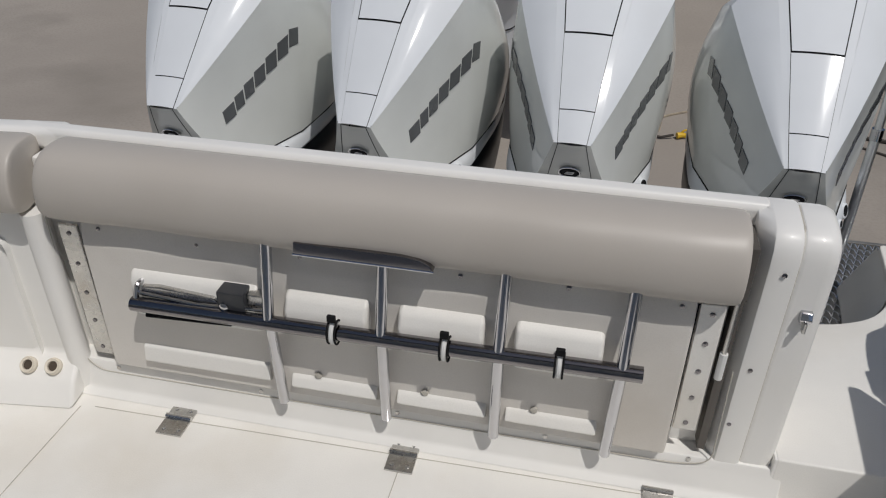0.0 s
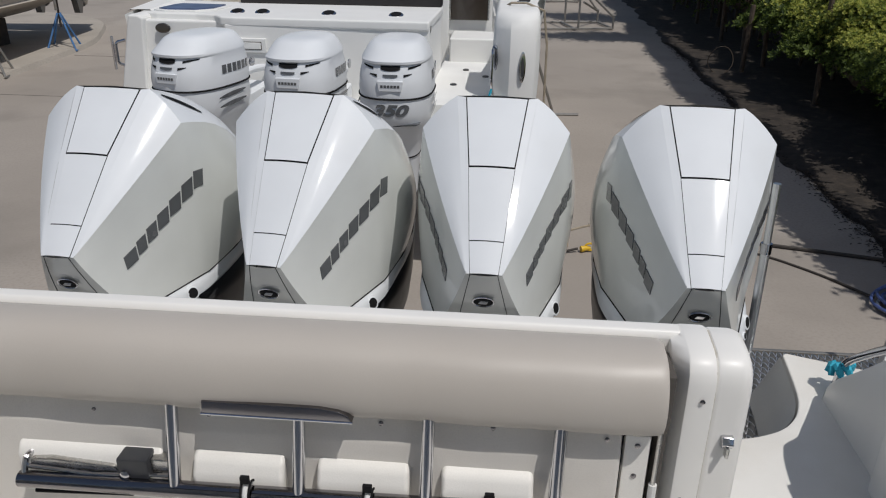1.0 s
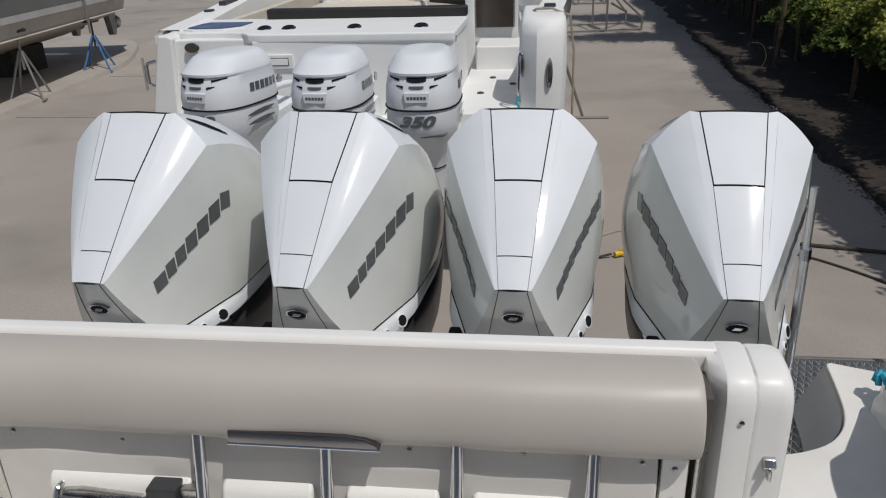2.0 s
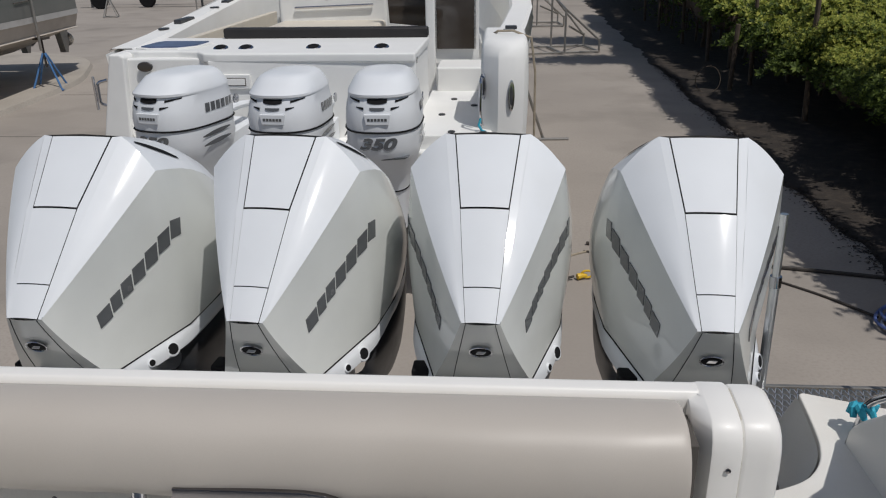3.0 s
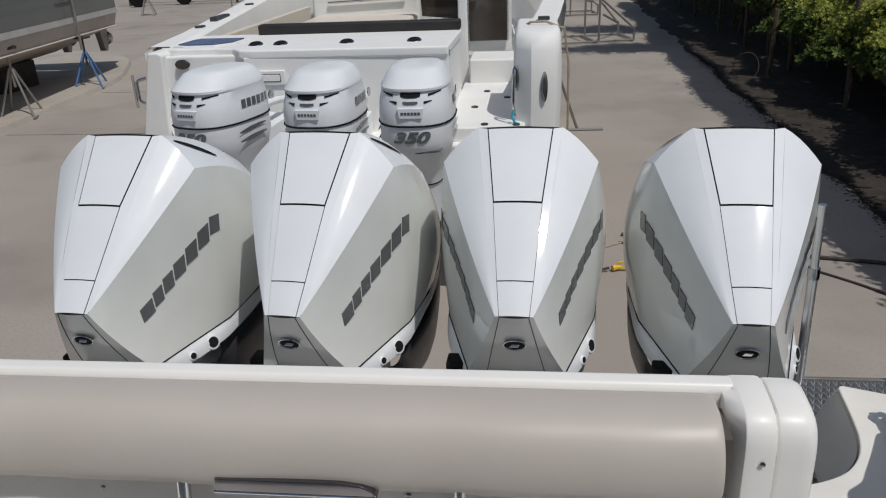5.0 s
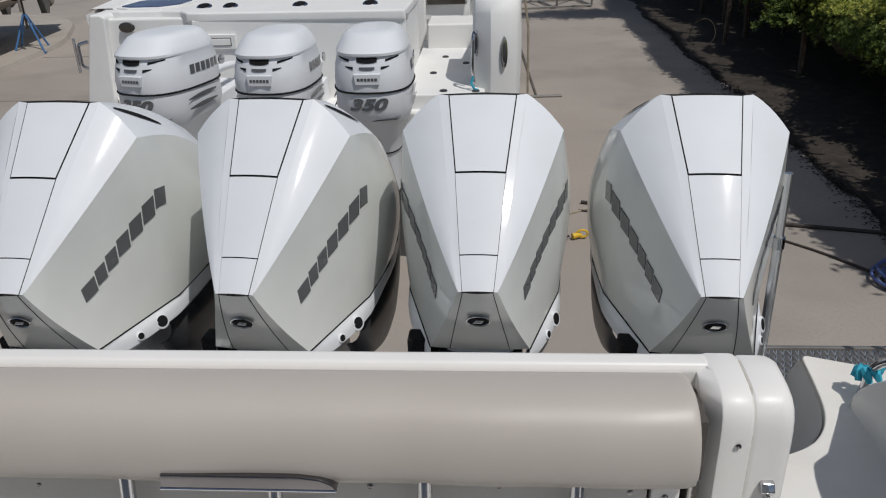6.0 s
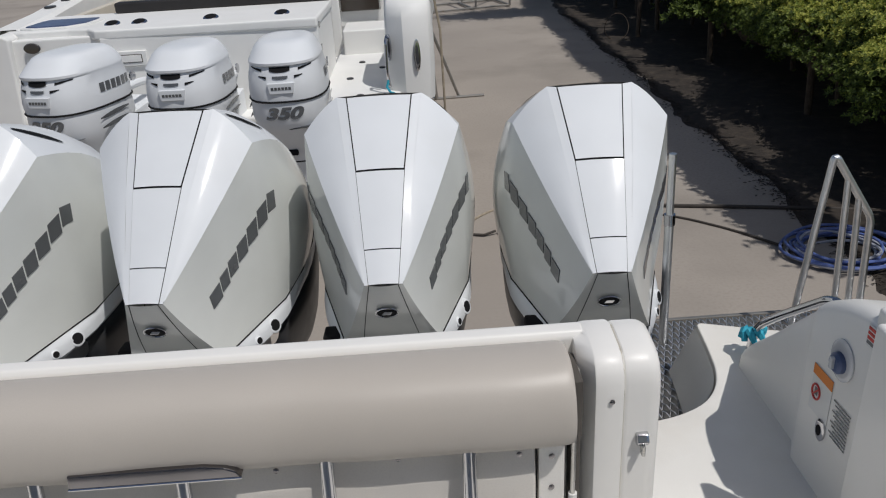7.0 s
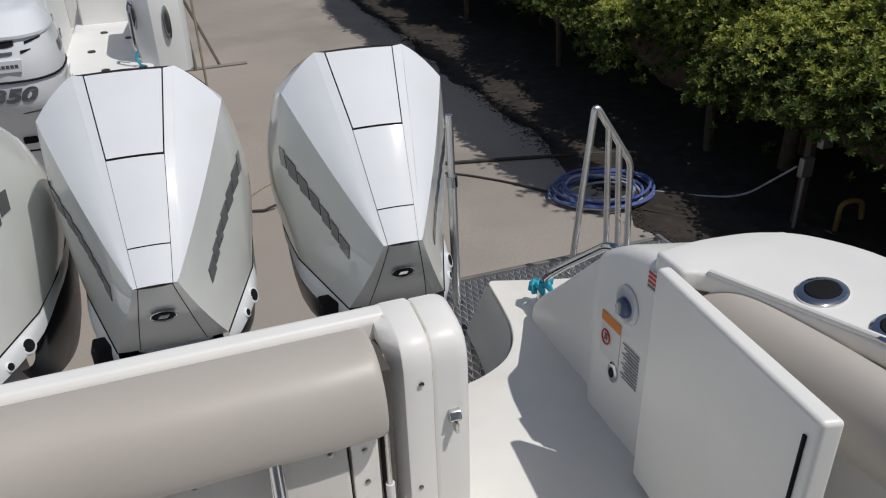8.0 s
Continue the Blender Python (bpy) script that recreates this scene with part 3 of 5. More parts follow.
bench = thing("folding_bench", (-0.36, -0.77, -0.30), "folded-up cockpit bench with beige bolster and steel frame", "bench seat")
seat = under(bench)
cush = seat("bolster", bolster(-1.165, 0.398), VINYL, "beige vinyl bolster cushion", 60)
smooth(cush, 1)
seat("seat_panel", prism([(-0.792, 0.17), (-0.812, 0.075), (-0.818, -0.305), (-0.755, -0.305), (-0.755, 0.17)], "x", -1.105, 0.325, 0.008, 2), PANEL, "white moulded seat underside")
for x0, x1 in ((-0.585, -0.382), (-0.312, -0.112), (-0.045, 0.150)):
    seat("moulded_block", prism([(-0.80, 0.034), (-0.830, 0.018), (-0.848, -0.020), (-0.846, -0.085), (-0.80, -0.10)], "x", x0, x1, 0.012, 3), GEL_OLD)
    seat("moulded_ledge", prism([(-0.805, -0.222), (-0.824, -0.238), (-0.836, -0.262), (-0.805, -0.29)], "x", x0 - 0.01, x1 + 0.012, 0.006, 2), GEL_OLD)
    seat("drain_plug", disc(((x0 + x1) / 2 - 0.04, -0.818, -0.225), (0, -1, 0), [(0.009, 0), (0.009, 0.005), (0.005, 0.007)], 12), SEAM_PALE)
seat("moulded_block", prism([(-0.80, 0.030), (-0.822, 0.018), (-0.834, -0.005), (-0.836, -0.10), (-0.80, -0.12)], "x", -0.985, -0.655, 0.01, 3), GEL_OLD)
seat("moulded_ledge", prism([(-0.80, -0.20), (-0.824, -0.215), (-0.832, -0.26), (-0.80, -0.28)], "x", -1.0, -0.65, 0.006, 2), GEL_OLD)
for x in (-0.615, -0.344, -0.075, 0.192):
    seat("frame_tube", tube([(x + 0.004, -0.832, 0.17), (x, -0.862, -0.03)], 0.0135, 14), STEEL, "polished steel tube")
    seat("lower_leg", tube([(x, -0.856, -0.05), (x - 0.004, -0.832, -0.318)], 0.0135, 14), STEEL, "polished steel tube")
# darker steel paints in the dark reflections of the polished rail
seat("footrest_rail", tube([(-0.966, -0.862, -0.045), (-0.3, -0.863, -0.040), (0.236, -0.862, -0.034)], 0.0185, 18), HANDLE, "long polished steel rail, darkened for its dark reflections")
seat("rail_bracket", tube(rounded([(-0.955, -0.862, -0.035), (-0.955, -0.845, 0.0), (-0.945, -0.80, 0.005)], 0.01, 3), 0.007, 8), STEEL)
for x in (-0.456, -0.195, 0.059):
    seat("rail_clip", tube([(x, -0.862 + 0.021 * math.cos(a), -0.041 + 0.025 * math.sin(a)) for a in [2 * math.pi * k / 14 for k in range(14)]], 0.0065, 8, closed=True), PAPER, "white plastic rail clip")
    for dx in (-0.009, 0.009):
        seat("clip_band", tube([(x + dx, -0.862 + 0.024 * math.cos(a), -0.041 + 0.031 * math.sin(a)) for a in [2 * math.pi * k / 14 for k in range(14)]], 0.0025, 6, closed=True), SEAM)
    seat("clip_tab", box((x - 0.010, -0.876, -0.006), (x + 0.010, -0.866, 0.012), 0.002), SEAM)
seat("latch_box", box((-0.743, -0.858, -0.030), (-0.674, -0.80, 0.022), 0.005), DARK, "dark latch box")
seat("latch_bolt", disc((-0.725, -0.858, -0.016), (0, -1, 0), [(0.011, 0), (0.011, 0.006), (0.005, 0.009)], 12), STEEL)
seat("strut", tube([(-0.95, -0.85, -0.018), (-0.80, -0.852, -0.028), (-0.63, -0.85, -0.018)], 0.005, 8), STEEL)
seat("bracket_plate", prism([(-0.955, -0.034), (-0.945, -0.004), (-0.90, 0.000), (-0.76, -0.010), (-0.74, -0.030)], "y", -0.845, -0.80, 0.004), STEEL_DULL, "steel bracket plate")
seat("bracket_plate", box((-0.674, -0.842, -0.024), (-0.622, -0.80, 0.014), 0.004), STEEL_DULL)
seat("strut", tube([(-0.945, -0.85, -0.085), (-0.72, -0.85, -0.075)], 0.006, 8), SEAM)
# pull handle let into the bolster
seat("pull_handle", prism([(-0.536, 0.160), (-0.533, 0.190), (-0.29, 0.190), (-0.25, 0.184), (-0.23, 0.174), (-0.222, 0.160)], "y", -0.863, -0.838, 0.003), HANDLE, "smoked steel pull handle")
seat("handle_lip", tube([(-0.536, -0.863, 0.160), (-0.222, -0.863, 0.160)], 0.0025, 6), STEEL)
for x, z in ((-1.055, 0.118), (-0.802, 0.108), (-0.546, 0.114), (-0.175, 0.119), (0.060, 0.125), (0.294, 0.115)):
    seat("screw", disc((x, -0.802, z), (0, -1, 0), [(0.0055, 0), (0.0055, 0.003), (0.002, 0.004)], 10), HANDLE)
for x0, x1, z0, z1 in ((0.332, 0.384, -0.235, 0.125), (-1.172, -1.118, -0.29, 0.115)):
    hp = seat("hinge_plate", box((x0, -0.798, z0), (x1, -0.788, z1), 0.004), STEEL_DULL if x0 < 0 else GEL_OLD, "long hinge plate")
    for k in range(5):
        seat("screw", disc(((x0 + x1) / 2, -0.798, z1 - 0.025 - k * (z1 - z0 - 0.05) / 4), (0, -1, 0), [(0.006, 0), (0.006, 0.002), (0.002, 0.003)], 10), HANDLE)
seat("plate_seam", tube([(0.328, -0.7925, -0.235), (0.328, -0.7925, 0.118), (0.345, -0.7925, 0.128), (0.384, -0.7925, 0.130)], 0.0016, 6), SEAM)
# dark strips stand in for the shade in the gap beside the post
seat("gap_shade_strip", box((0.398, -0.785, -0.30), (0.417, -0.74, 0.14), 0.003), JOINT)
seat("gap_shade_strip", box((0.399, -0.80, 0.142), (0.4165, -0.70, 0.27), 0.003), JOINT)
seat("gas_strut", tube([(0.400, -0.80, -0.065), (0.400, -0.80, 0.005)], 0.009, 10), PAPER, "white gas strut")
seat("strut_rod", tube([(0.400, -0.80, 0.0), (0.401, -0.80, 0.15)], 0.005, 8), STEEL_DULL)

# corner bolster on the wing
cb = thing("corner_bolster", (-1.55, -1.0, 0.15), "beige vinyl corner bolster cushion", "cushion")
bm = bolster(-0.78, -0.005)
bm.transform(WING @ Matrix.Rotation(math.pi, 4, "Z") @ Matrix.Translation((0, 0.80, 0)))
smooth(under(cb)("cushion", bm, VINYL, "", 60), 1)

# ---- walkway, platform and coaming ----
sole = [(0.574, -0.80), (1.10, -0.80), (1.10, -0.40), (1.14, 0.0), (1.50, 0.06), (1.50, 0.13), (1.30, 0.175), (1.06, 0.262), (1.046, 0.25), (1.03, 0.10), (1.012, -0.02), (0.98, -0.105), (0.92, -0.18), (0.82, -0.230), (0.70, -0.25), (0.574, -0.255)]
sole = [(p.x, p.y) for p in rounded([(x, y, 0) for x, y in sole], 0.09, 3)]
notch = rounded([(1.055, 0.262, 0), (1.046, 0.25, 0), (1.03, 0.10, 0), (1.012, -0.02, 0), (0.98, -0.105, 0), (0.92, -0.18, 0), (0.82, -0.230, 0), (0.70, -0.25, 0), (0.574, -0.255, 0)], 0.09, 3)
own("notch_wall", grid([[(p.x - 0.004 - 0.065 * k, p.y + 0.004 + 0.035 * k, SOLE - 0.012 - 0.20 * k) for p in notch] for k in (0, 0.3, 0.65, 1.0)]), GEL_OLD, "sloped white wall of the platform notch")
own("walkway_sole", prism(sole, "z", -0.66, SOLE, 0.006, 3), GEL_OLD, "white moulded walkway")
wall = [(-0.745, DECK), (-0.745, 0.262), (-0.68, 0.268), (-0.60, 0.250), (-0.50, 0.196), (-0.465, 0.165), (-0.465, SOLE - 0.02), (-0.48, DECK)]
own("walkway_wall", prism([(y, z - 0.012) for y, z in wall], "x", 1.064, 1.45, 0.006, 2), GEL, "white moulded side wall")
rows = []
for y, z in ((-0.745, 0.264), (-0.71, 0.270), (-0.68, 0.273), (-0.64, 0.271), (-0.60, 0.263), (-0.55, 0.248), (-0.50, 0.226), (-0.45, 0.196), (-0.43, 0.181), (-0.41, 0.165), (-0.39, 0.149), (-0.37, 0.131), (-0.35, 0.113), (-0.32, 0.085), (-0.25, 0.017), (-0.17, -0.060), (-0.10, -0.125), (-0.05, -0.170), (-0.02, -0.205), (-0.01, -0.285)):
    k = min(1.0, max(0.0, (y + 0.44) / 0.08))
    fall = 0.045 * min(1.0, max(0.0, (y + 0.70) / 0.10))
    x = 1.052 + 0.034 * k * k * (3 - 2 * k)
    rows.append([(x, y, DECK if y < -0.44 else SOLE - 0.02), (x, y, SOLE + (z - SOLE) * 0.5), (x, y, z - 0.03), (x + 0.008, y, z - 0.012), (x + 0.025, y, z - 0.001), (x + 0.05, y, z), (1.40, y - 0.01, z - fall), (1.45, y - 0.03, z - 0.02 - fall), (1.46, y - 0.03, SOLE - 0.02)])
own("coaming_tail", grid(rows), GEL, "white moulded coaming tail", 60)
own("cockpit_liner", prism([(1.25, DECK), (1.235, 0.25), (1.46, 0.25), (1.46, DECK)], "y", -4.2, -0.744, 0.006), GEL)
# hidden white slab, added to bounce sun up onto the cowl fronts
own("motor_well_bounce", box((-1.75, -0.56, -0.55), (0.50, -0.06, -0.36), 0.02), GEL, "white motor bracket behind the transom")
gun = [(1.056, -0.645), (1.16, -0.632), (1.30, -0.645), (1.395, -0.69), (1.47, -0.80), (1.53, -1.1), (1.56, -2.2), (1.56, -4.2), (1.26, -4.2), (1.25, -2.0), (1.235, -1.10), (1.16, -0.92), (1.095, -0.76), (1.056, -0.74)]
gun = [(p.x, p.y) for p in rounded([(x, y, 0) for x, y in gun], 0.10, 3)]
own("coaming", prism(gun, "z", 0.245, 0.292, 0.010, 3), GEL, "white moulded coaming")
own("coaming_lip", tube([(1.105, -0.765, 0.293), (1.165, -0.91, 0.293), (1.238, -1.09, 0.293), (1.255, -2.0, 0.293), (1.265, -4.2, 0.293)], 0.008, 10), GEL)
own("hull_side", prism([(1.30, -0.6), (1.46, 0.24), (1.50, 0.24), (1.50, -0.6)], "y", -4.2, -0.70, 0.01), GEL)
own("hull_side", prism([(-1.95, -0.6), (-1.90, 0.24), (-1.80, 0.24), (-1.80, -0.6)], "y", -4.2, -0.60, 0.01), GEL)
own("side_deck", box((-1.93, -4.2, 0.23), (-1.62, -0.60, 0.29), 0.02, 3), GEL)
sb = thing("side_bolster", (1.20, -1.4, 0.17), "beige vinyl side bolster under the coaming", "cushion")
rows = []
for (x, y) in ((1.135, -0.775), (1.138, -0.83), (1.150, -0.93), (1.185, -1.08), (1.205, -1.5), (1.21, -2.5), (1.22, -4.1)):
    r = 0.06 if y == -0.775 else 0.092
    rows.append([(x - 0.02 + 0.070 * math.cos(a), y, 0.192 + r * math.sin(a)) for a in [2 * math.pi * k / 14 for k in range(14)]])
smooth(under(sb)("cushion", grid(rows, close=True), VINYL, "", 80), 2)
under(sb)("piping", tube([Vector(r[11]) + Vector((-0.001, 0, 0)) for r in rows[1:]], 0.0022, 6), SEAM_VINYL, "darker piping along the cushion")
for (x, y, yaw) in ((1.250, -0.912, 20), (1.280, -1.062, 20)):
    rh = thing("rod_holder", (x, y, 0.292), "polished steel flush rod holder in the coaming", "rod holder", "rod holders")
    part("flange", disc((0, 0, 0), (0, 0, 1), [(0.062, 0), (0.062, 0.004), (0.056, 0.008), (0.044, 0.009), (0.040, 0.006)], 30, squash=0.72), STEEL, rh)
    part("tube_mouth", disc((0, 0, 0), (0, 0, 1), [(0.042, 0.0085), (0.040, 0.0105), (0.034, 0.0108)], 24, squash=0.72), SEAM, rh)
    rh.matrix_world = pose(x, y, 0.292, 0, 0, yaw)

door = thing("transom_door", (1.02, -0.98, SOLE), "white moulded transom door standing open against the side wall", "door")
mk = under(door)
mk("door_leaf", prism([(1.004, -0.722), (1.036, -0.726), (1.002, -1.222), (0.962, -1.212)], "z", -0.262, 0.304, 0.010, 3), GEL)
mk("door_gasket", tube([(0.9625, -1.188, 0.262), (0.9625, -1.186, 0.02), (0.9625, -1.186, -0.2)], 0.0038, 8), SEAM, "black rubber gasket")
mk("stay_rod", tube([(1.10, -1.22, 0.02), (1.09, -1.25, -0.10)], 0.008, 8), STEEL)

# fittings on the side wall
X = 1.0515
shw = thing("shower_cap", (X, -0.572, 0.112), "round clear washdown fitting on the side wall", "shower fitting")
part("flange", disc((0, 0, 0), (-1, 0, 0), [(0.046, 0), (0.046, 0.003), (0.040, 0.006), (0.034, 0.006)], 28, squash=1.1), CLEAR, shw)
part("cap", disc((-0.004, 0, -0.005), (-1, 0, 0), [(0.026, 0), (0.025, 0.012), (0.018, 0.018)], 20), BLUE_TINT, shw)
part("knob", box((-0.03, -0.006, -0.018), (-0.012, 0.006, 0.012), 0.003), CLEAR, shw)


def label_plate(name, label, y, z, w, h, sheet=True):
    p = thing(name, (X, y, z), label, "label")
    if sheet:
        part("sheet", box((-0.0015, -w / 2, -h / 2), (0.0, w / 2, h / 2)), PAPER, p)
    return p


sg = label_plate("warning_label", "orange and white warning label with red ban sign", -0.515, -0.020, 0.085, 0.125)
part("header", box((-0.003, -0.0425, 0.036), (-0.0015, 0.0425, 0.0625)), ORANGE, sg)
part("ban_ring", tube([(-0.003, 0.018 + 0.017 * math.cos(a), -0.005 + 0.020 * math.sin(a)) for a in [2 * math.pi * k / 20 for k in range(20)]], 0.0025, 6, closed=True), RED, sg)
part("ban_bar", tube([(-0.003, 0.007, 0.008), (-0.003, 0.029, -0.018)], 0.0022, 6), RED, sg)
part("pictogram", box((-0.003, 0.012, -0.014), (-0.0015, 0.024, 0.006)), INK, sg)
sg2 = label_plate("notice_label", "clear notice label with lines of small dark print", -0.605, -0.045, 0.080, 0.12, False)
for k in range(11):
    part("text_bar", box((-0.0025, -0.036, 0.048 - k * 0.0095), (-0.0015, 0.034 - (k % 3) * 0.008, 0.0510 - k * 0.0095)), INK, sg2)
sg3 = label_plate("warning_label", "small red and white warning label", -0.655, 0.222, 0.034, 0.05)
for k in range(4):
    part("text_bar", box((-0.0025, -0.015, 0.014 - k * 0.011), (-0.0015, 0.015, 0.021 - k * 0.011)), RED if k < 3 else INK, sg3)
lt = thing("wall_latch", (X, -0.540, -0.105), "oval polished steel latch on the side wall", "latch")
part("plate", disc((0, 0, 0), (-1, 0, 0), [(0.020, 0), (0.020, 0.004), (0.014, 0.007)], 20, squash=1.5), STEEL, lt)
part("slot", disc((-0.006, 0, 0), (-1, 0, 0), [(0.010, 0), (0.010, 0.002), (0.008, 0.0022)], 16, squash=1.5), SEAM, lt)

gr = thing("grab_rail", (1.16, -0.1, -0.2), "polished steel grab rail on the coaming end", "grab rail")
under(gr)("rail", tube(rounded([(1.14, 0.045, -0.275), (1.145, 0.03, -0.165), (1.17, -0.06, -0.075), (1.22, -0.20, 0.05), (1.23, -0.24, 0.06), (1.235, -0.25, 0.0)], 0.05, 5), 0.013, 12), STEEL)
cl = thing("cloth_tie", (1.145, 0.045, -0.22), "turquoise cloth tied round the grab rail", "cloth")
mkc = under(cl)
for k in range(7):
    a = k * 0.9
    strand = [(1.145 + 0.02 * math.cos(a), 0.045 + 0.02 * math.sin(a), -0.205 + 0.006 * k), (1.145 + 0.028 * math.cos(a + 0.5), 0.045 + 0.030 * math.sin(a + 0.5), -0.212 + 0.006 * k), (1.145 + 0.034 * math.cos(a + 0.9), 0.045 + 0.036 * math.sin(a + 0.9), -0.232 + 0.005 * k)]
    mkc("fold", tube(strand, [0.013, 0.013, 0.009], 7), TEAL)

# boarding platform of open grip grating, with rails
plat = thing("boarding_platform", (1.4, 0.45, -0.52), "metal grip-grating boarding platform behind the hull", "platform")
mk = under(plat)
bm = bmesh.new()
GX0, GX1, GY0, GY1, GZ = 0.62, 2.05, -0.22, 0.70, -0.50
step = 0.0135
rows_n = int((GY1 - GY0) / 0.040)
verts, faces = [], []
for r in range(rows_n):
    y = GY0 + r * 0.040
    n = int((GX1 - GX0) / step)
    for k in range(n):
        x = GX0 + k * step
        if x > 1.06 and y < 0.20:
            continue
        up = (k + r) % 2
        y0, y1 = y + (0.0185 if up else -0.0185), y + (-0.0185 if up else 0.0185)
        zt = 0.006
        i = len(verts)
        xm, ym = x + step / 2, (y0 + y1) / 2
        for (px, py, pz) in ((x, y0, 0.0), (xm, ym, zt), (x + step, y1, 0.0)):
            verts += [(px - 0.0022, py - 0.002, GZ + pz), (px + 0.0022, py + 0.002, GZ + pz), (px + 0.0022, py + 0.002, GZ - 0.022), (px - 0.0022, py - 0.002, GZ - 0.022)]
        for s in (0, 4):
            for q in range(4):
                faces.append((i + s + q, i + s + (q + 1) % 4, i + s + 4 + (q + 1) % 4, i + s + 4 + q))
me = bpy.data.meshes.new("grating")
me.from_pydata([tuple(Vector(v) - plat.matrix_world.translation) for v in verts], [], faces)
me.materials.append(ALU)
g = new("grating", me)
g.parent = plat
tagged(g, "open metal grip grating", kind="stuff")
mk("platform_frame", box((0.60, 0.695, -0.57), (2.07, 0.715, -0.528), 0.004), GALV)
mk("platform_frame", box((2.05, -0.24, -0.55), (2.07, 0.70, -0.505), 0.004), GALV)
for x in (0.95, 1.6):
    mk("platform_leg", box((x, 0.30, GROUND), (x + 0.05, 0.35, -0.52), 0.004), GALV)
mk("rail", tube(rounded([(1.545, 0.55, -0.50), (1.555, 0.55, -0.36), (1.607, 0.55, 0.195), (1.783, 0.55, -0.062), (1.806, 0.55, -0.50)], 0.03, 5), 0.0135, 12), ALU, "bent steel hand rail")
mk("rail_bar", tube([(1.672, 0.55, 0.100), (1.706, 0.55, -0.50)], 0.0125, 12), ALU)
mk("rail_bar", tube([(1.724, 0.55, 0.025), (1.762, 0.55, -0.50)], 0.0125, 12), ALU)
mk("upright", tube([(1.022, 0.50, -0.52), (1.012, 0.50, 0.015)], 0.0165, 14), ALU, "steel upright pole")
mk("upright", tube([(1.012, 0.50, 0.015), (1.007, 0.50, 0.255)], 0.0135, 14), ALU)
mk("upright_collar", tube([(1.013, 0.50, -0.01), (1.012, 0.50, 0.03)], 0.020, 14), STEEL)


# ---- the boat moored astern: its transom faces ours ----
far = thing("far_boat", (-1.45, 6.0, GROUND), "white centre-console boat on stands, its stern towards us", "boat")
fb = under(far)
# hull as a loft, stern to bow
rows = []
for y, w, zt, zc, zk in ((4.34, 1.74, 0.28, -0.62, -1.05), (5.2, 1.84, 0.30, -0.60, -1.06), (6.5, 1.95, 0.36, -0.55, -1.06), (8.5, 1.98, 0.52, -0.45, -1.02), (10.5, 1.75, 0.72, -0.3, -0.95), (12.5, 1.10, 0.92, -0.05, -0.7), (13.8, 0.08, 1.05, 0.45, 0.1)):
    c = -1.47 - 0.02 * (y - 4.3)
    rows.append([(c - w, y, zt), (c - w * 0.985, y, zt - 0.25), (c - w * 0.90, y, zc), (c, y, zk), (c + w * 0.90, y, zc), (c + w * 0.985, y, zt - 0.25), (c + w, y, zt)])
bm = grid(rows)
bm.verts.ensure_lookup_table()
fb("hull", bm, GEL_FAR)
fb("transom", prism([(-3.10, 0.24), (-0.61, 0.24), (-0.58, -0.45), (-0.66, -0.95), (-1.47, -1.10), (-2.4, -0.95), (-3.25, -0.45)], "y", 4.36, 4.46, 0.02), GEL_FAR, "white transom wall")
top = [(-3.20, 4.62), (-3.12, 4.50), (-2.98, 4.44), (-2.62, 4.44), (-2.45, 4.40), (-2.36, 4.28), (-2.25, 4.26), (-0.60, 4.24), (-0.585, 5.40), (-3.18, 5.40)]
fb("transom_side", box((-0.665, 4.27, -0.46), (-0.603, 5.40, 0.216), 0.008), GEL_FAR)
fb("transom_deck", prism(top, "z", 0.215, 0.292, 0.018, 3), GEL_FAR)
fb("transom_front", prism([(4.262, 0.23), (4.40, 0.23), (4.40, -0.62), (4.235, -0.62)], "x", -2.32, -0.60, 0.01), GEL_FAR)
fb("corner_wall", prism([(-3.16, 4.60), (-3.08, 4.52), (-2.96, 4.46), (-2.62, 4.46), (-2.45, 4.42), (-2.33, 4.34), (-2.33, 4.7), (-3.16, 4.7)], "z", -0.45, 0.225, 0.01), GEL_FAR)
fb("stern_quarter", prism([(-3.36, -0.55), (-3.10, -0.55), (-3.04, 0.26), (-3.08, 0.285), (-3.17, 0.285)], "y", 4.30, 4.75, 0.02, 3), GEL_FAR)
# left and right side decks
for s, c0 in ((-1, -3.19), (1, 0.17)):
    rws = []
    for y, dx, z in ((4.55 if s < 0 else 4.75, 0.0, 0.29), (5.4, 0.06, 0.315), (6.5, 0.15, 0.37), (8.5, 0.16, 0.53), (10.5, -0.1, 0.73)):
        x = c0 + s * dx
        z += 0.10 if s > 0 else 0.0
        rws.append([(x - s * 0.16, y, z - 0.55), (x - s * 0.14, y, z - 0.02), (x - s * 0.11, y, z + 0.012), (x + s * 0.07, y, z + 0.012), (x + s * 0.10, y, z - 0.01)])
    fb("side_deck", grid(rws), GEL_FAR)
fb("cockpit_sole", box((-3.3, 4.4, -0.46), (0.2, 10.5, -0.40)), GEL_FAR)
fb("walkway", prism([(-0.61, 3.86), (0.02, 3.86), (0.02, 6.2), (-0.61, 6.2), (-0.61, 4.5)], "z", -0.45, -0.285, 0.015, 3), GEL_FAR)
fb("walkway_step", box((-0.55, 5.75, -0.30), (0.06, 6.3, -0.05), 0.02, 3), GEL_FAR)
fb("swim_platform", prism([(-3.1, 4.4), (-3.0, 4.15), (-2.5, 4.05), (-0.75, 4.0), (-0.55, 3.80), (-0.20, 3.72), (0.10, 3.90), (0.12, 4.4)], "z", -0.62, -0.40, 0.03, 3), GEL_FAR)
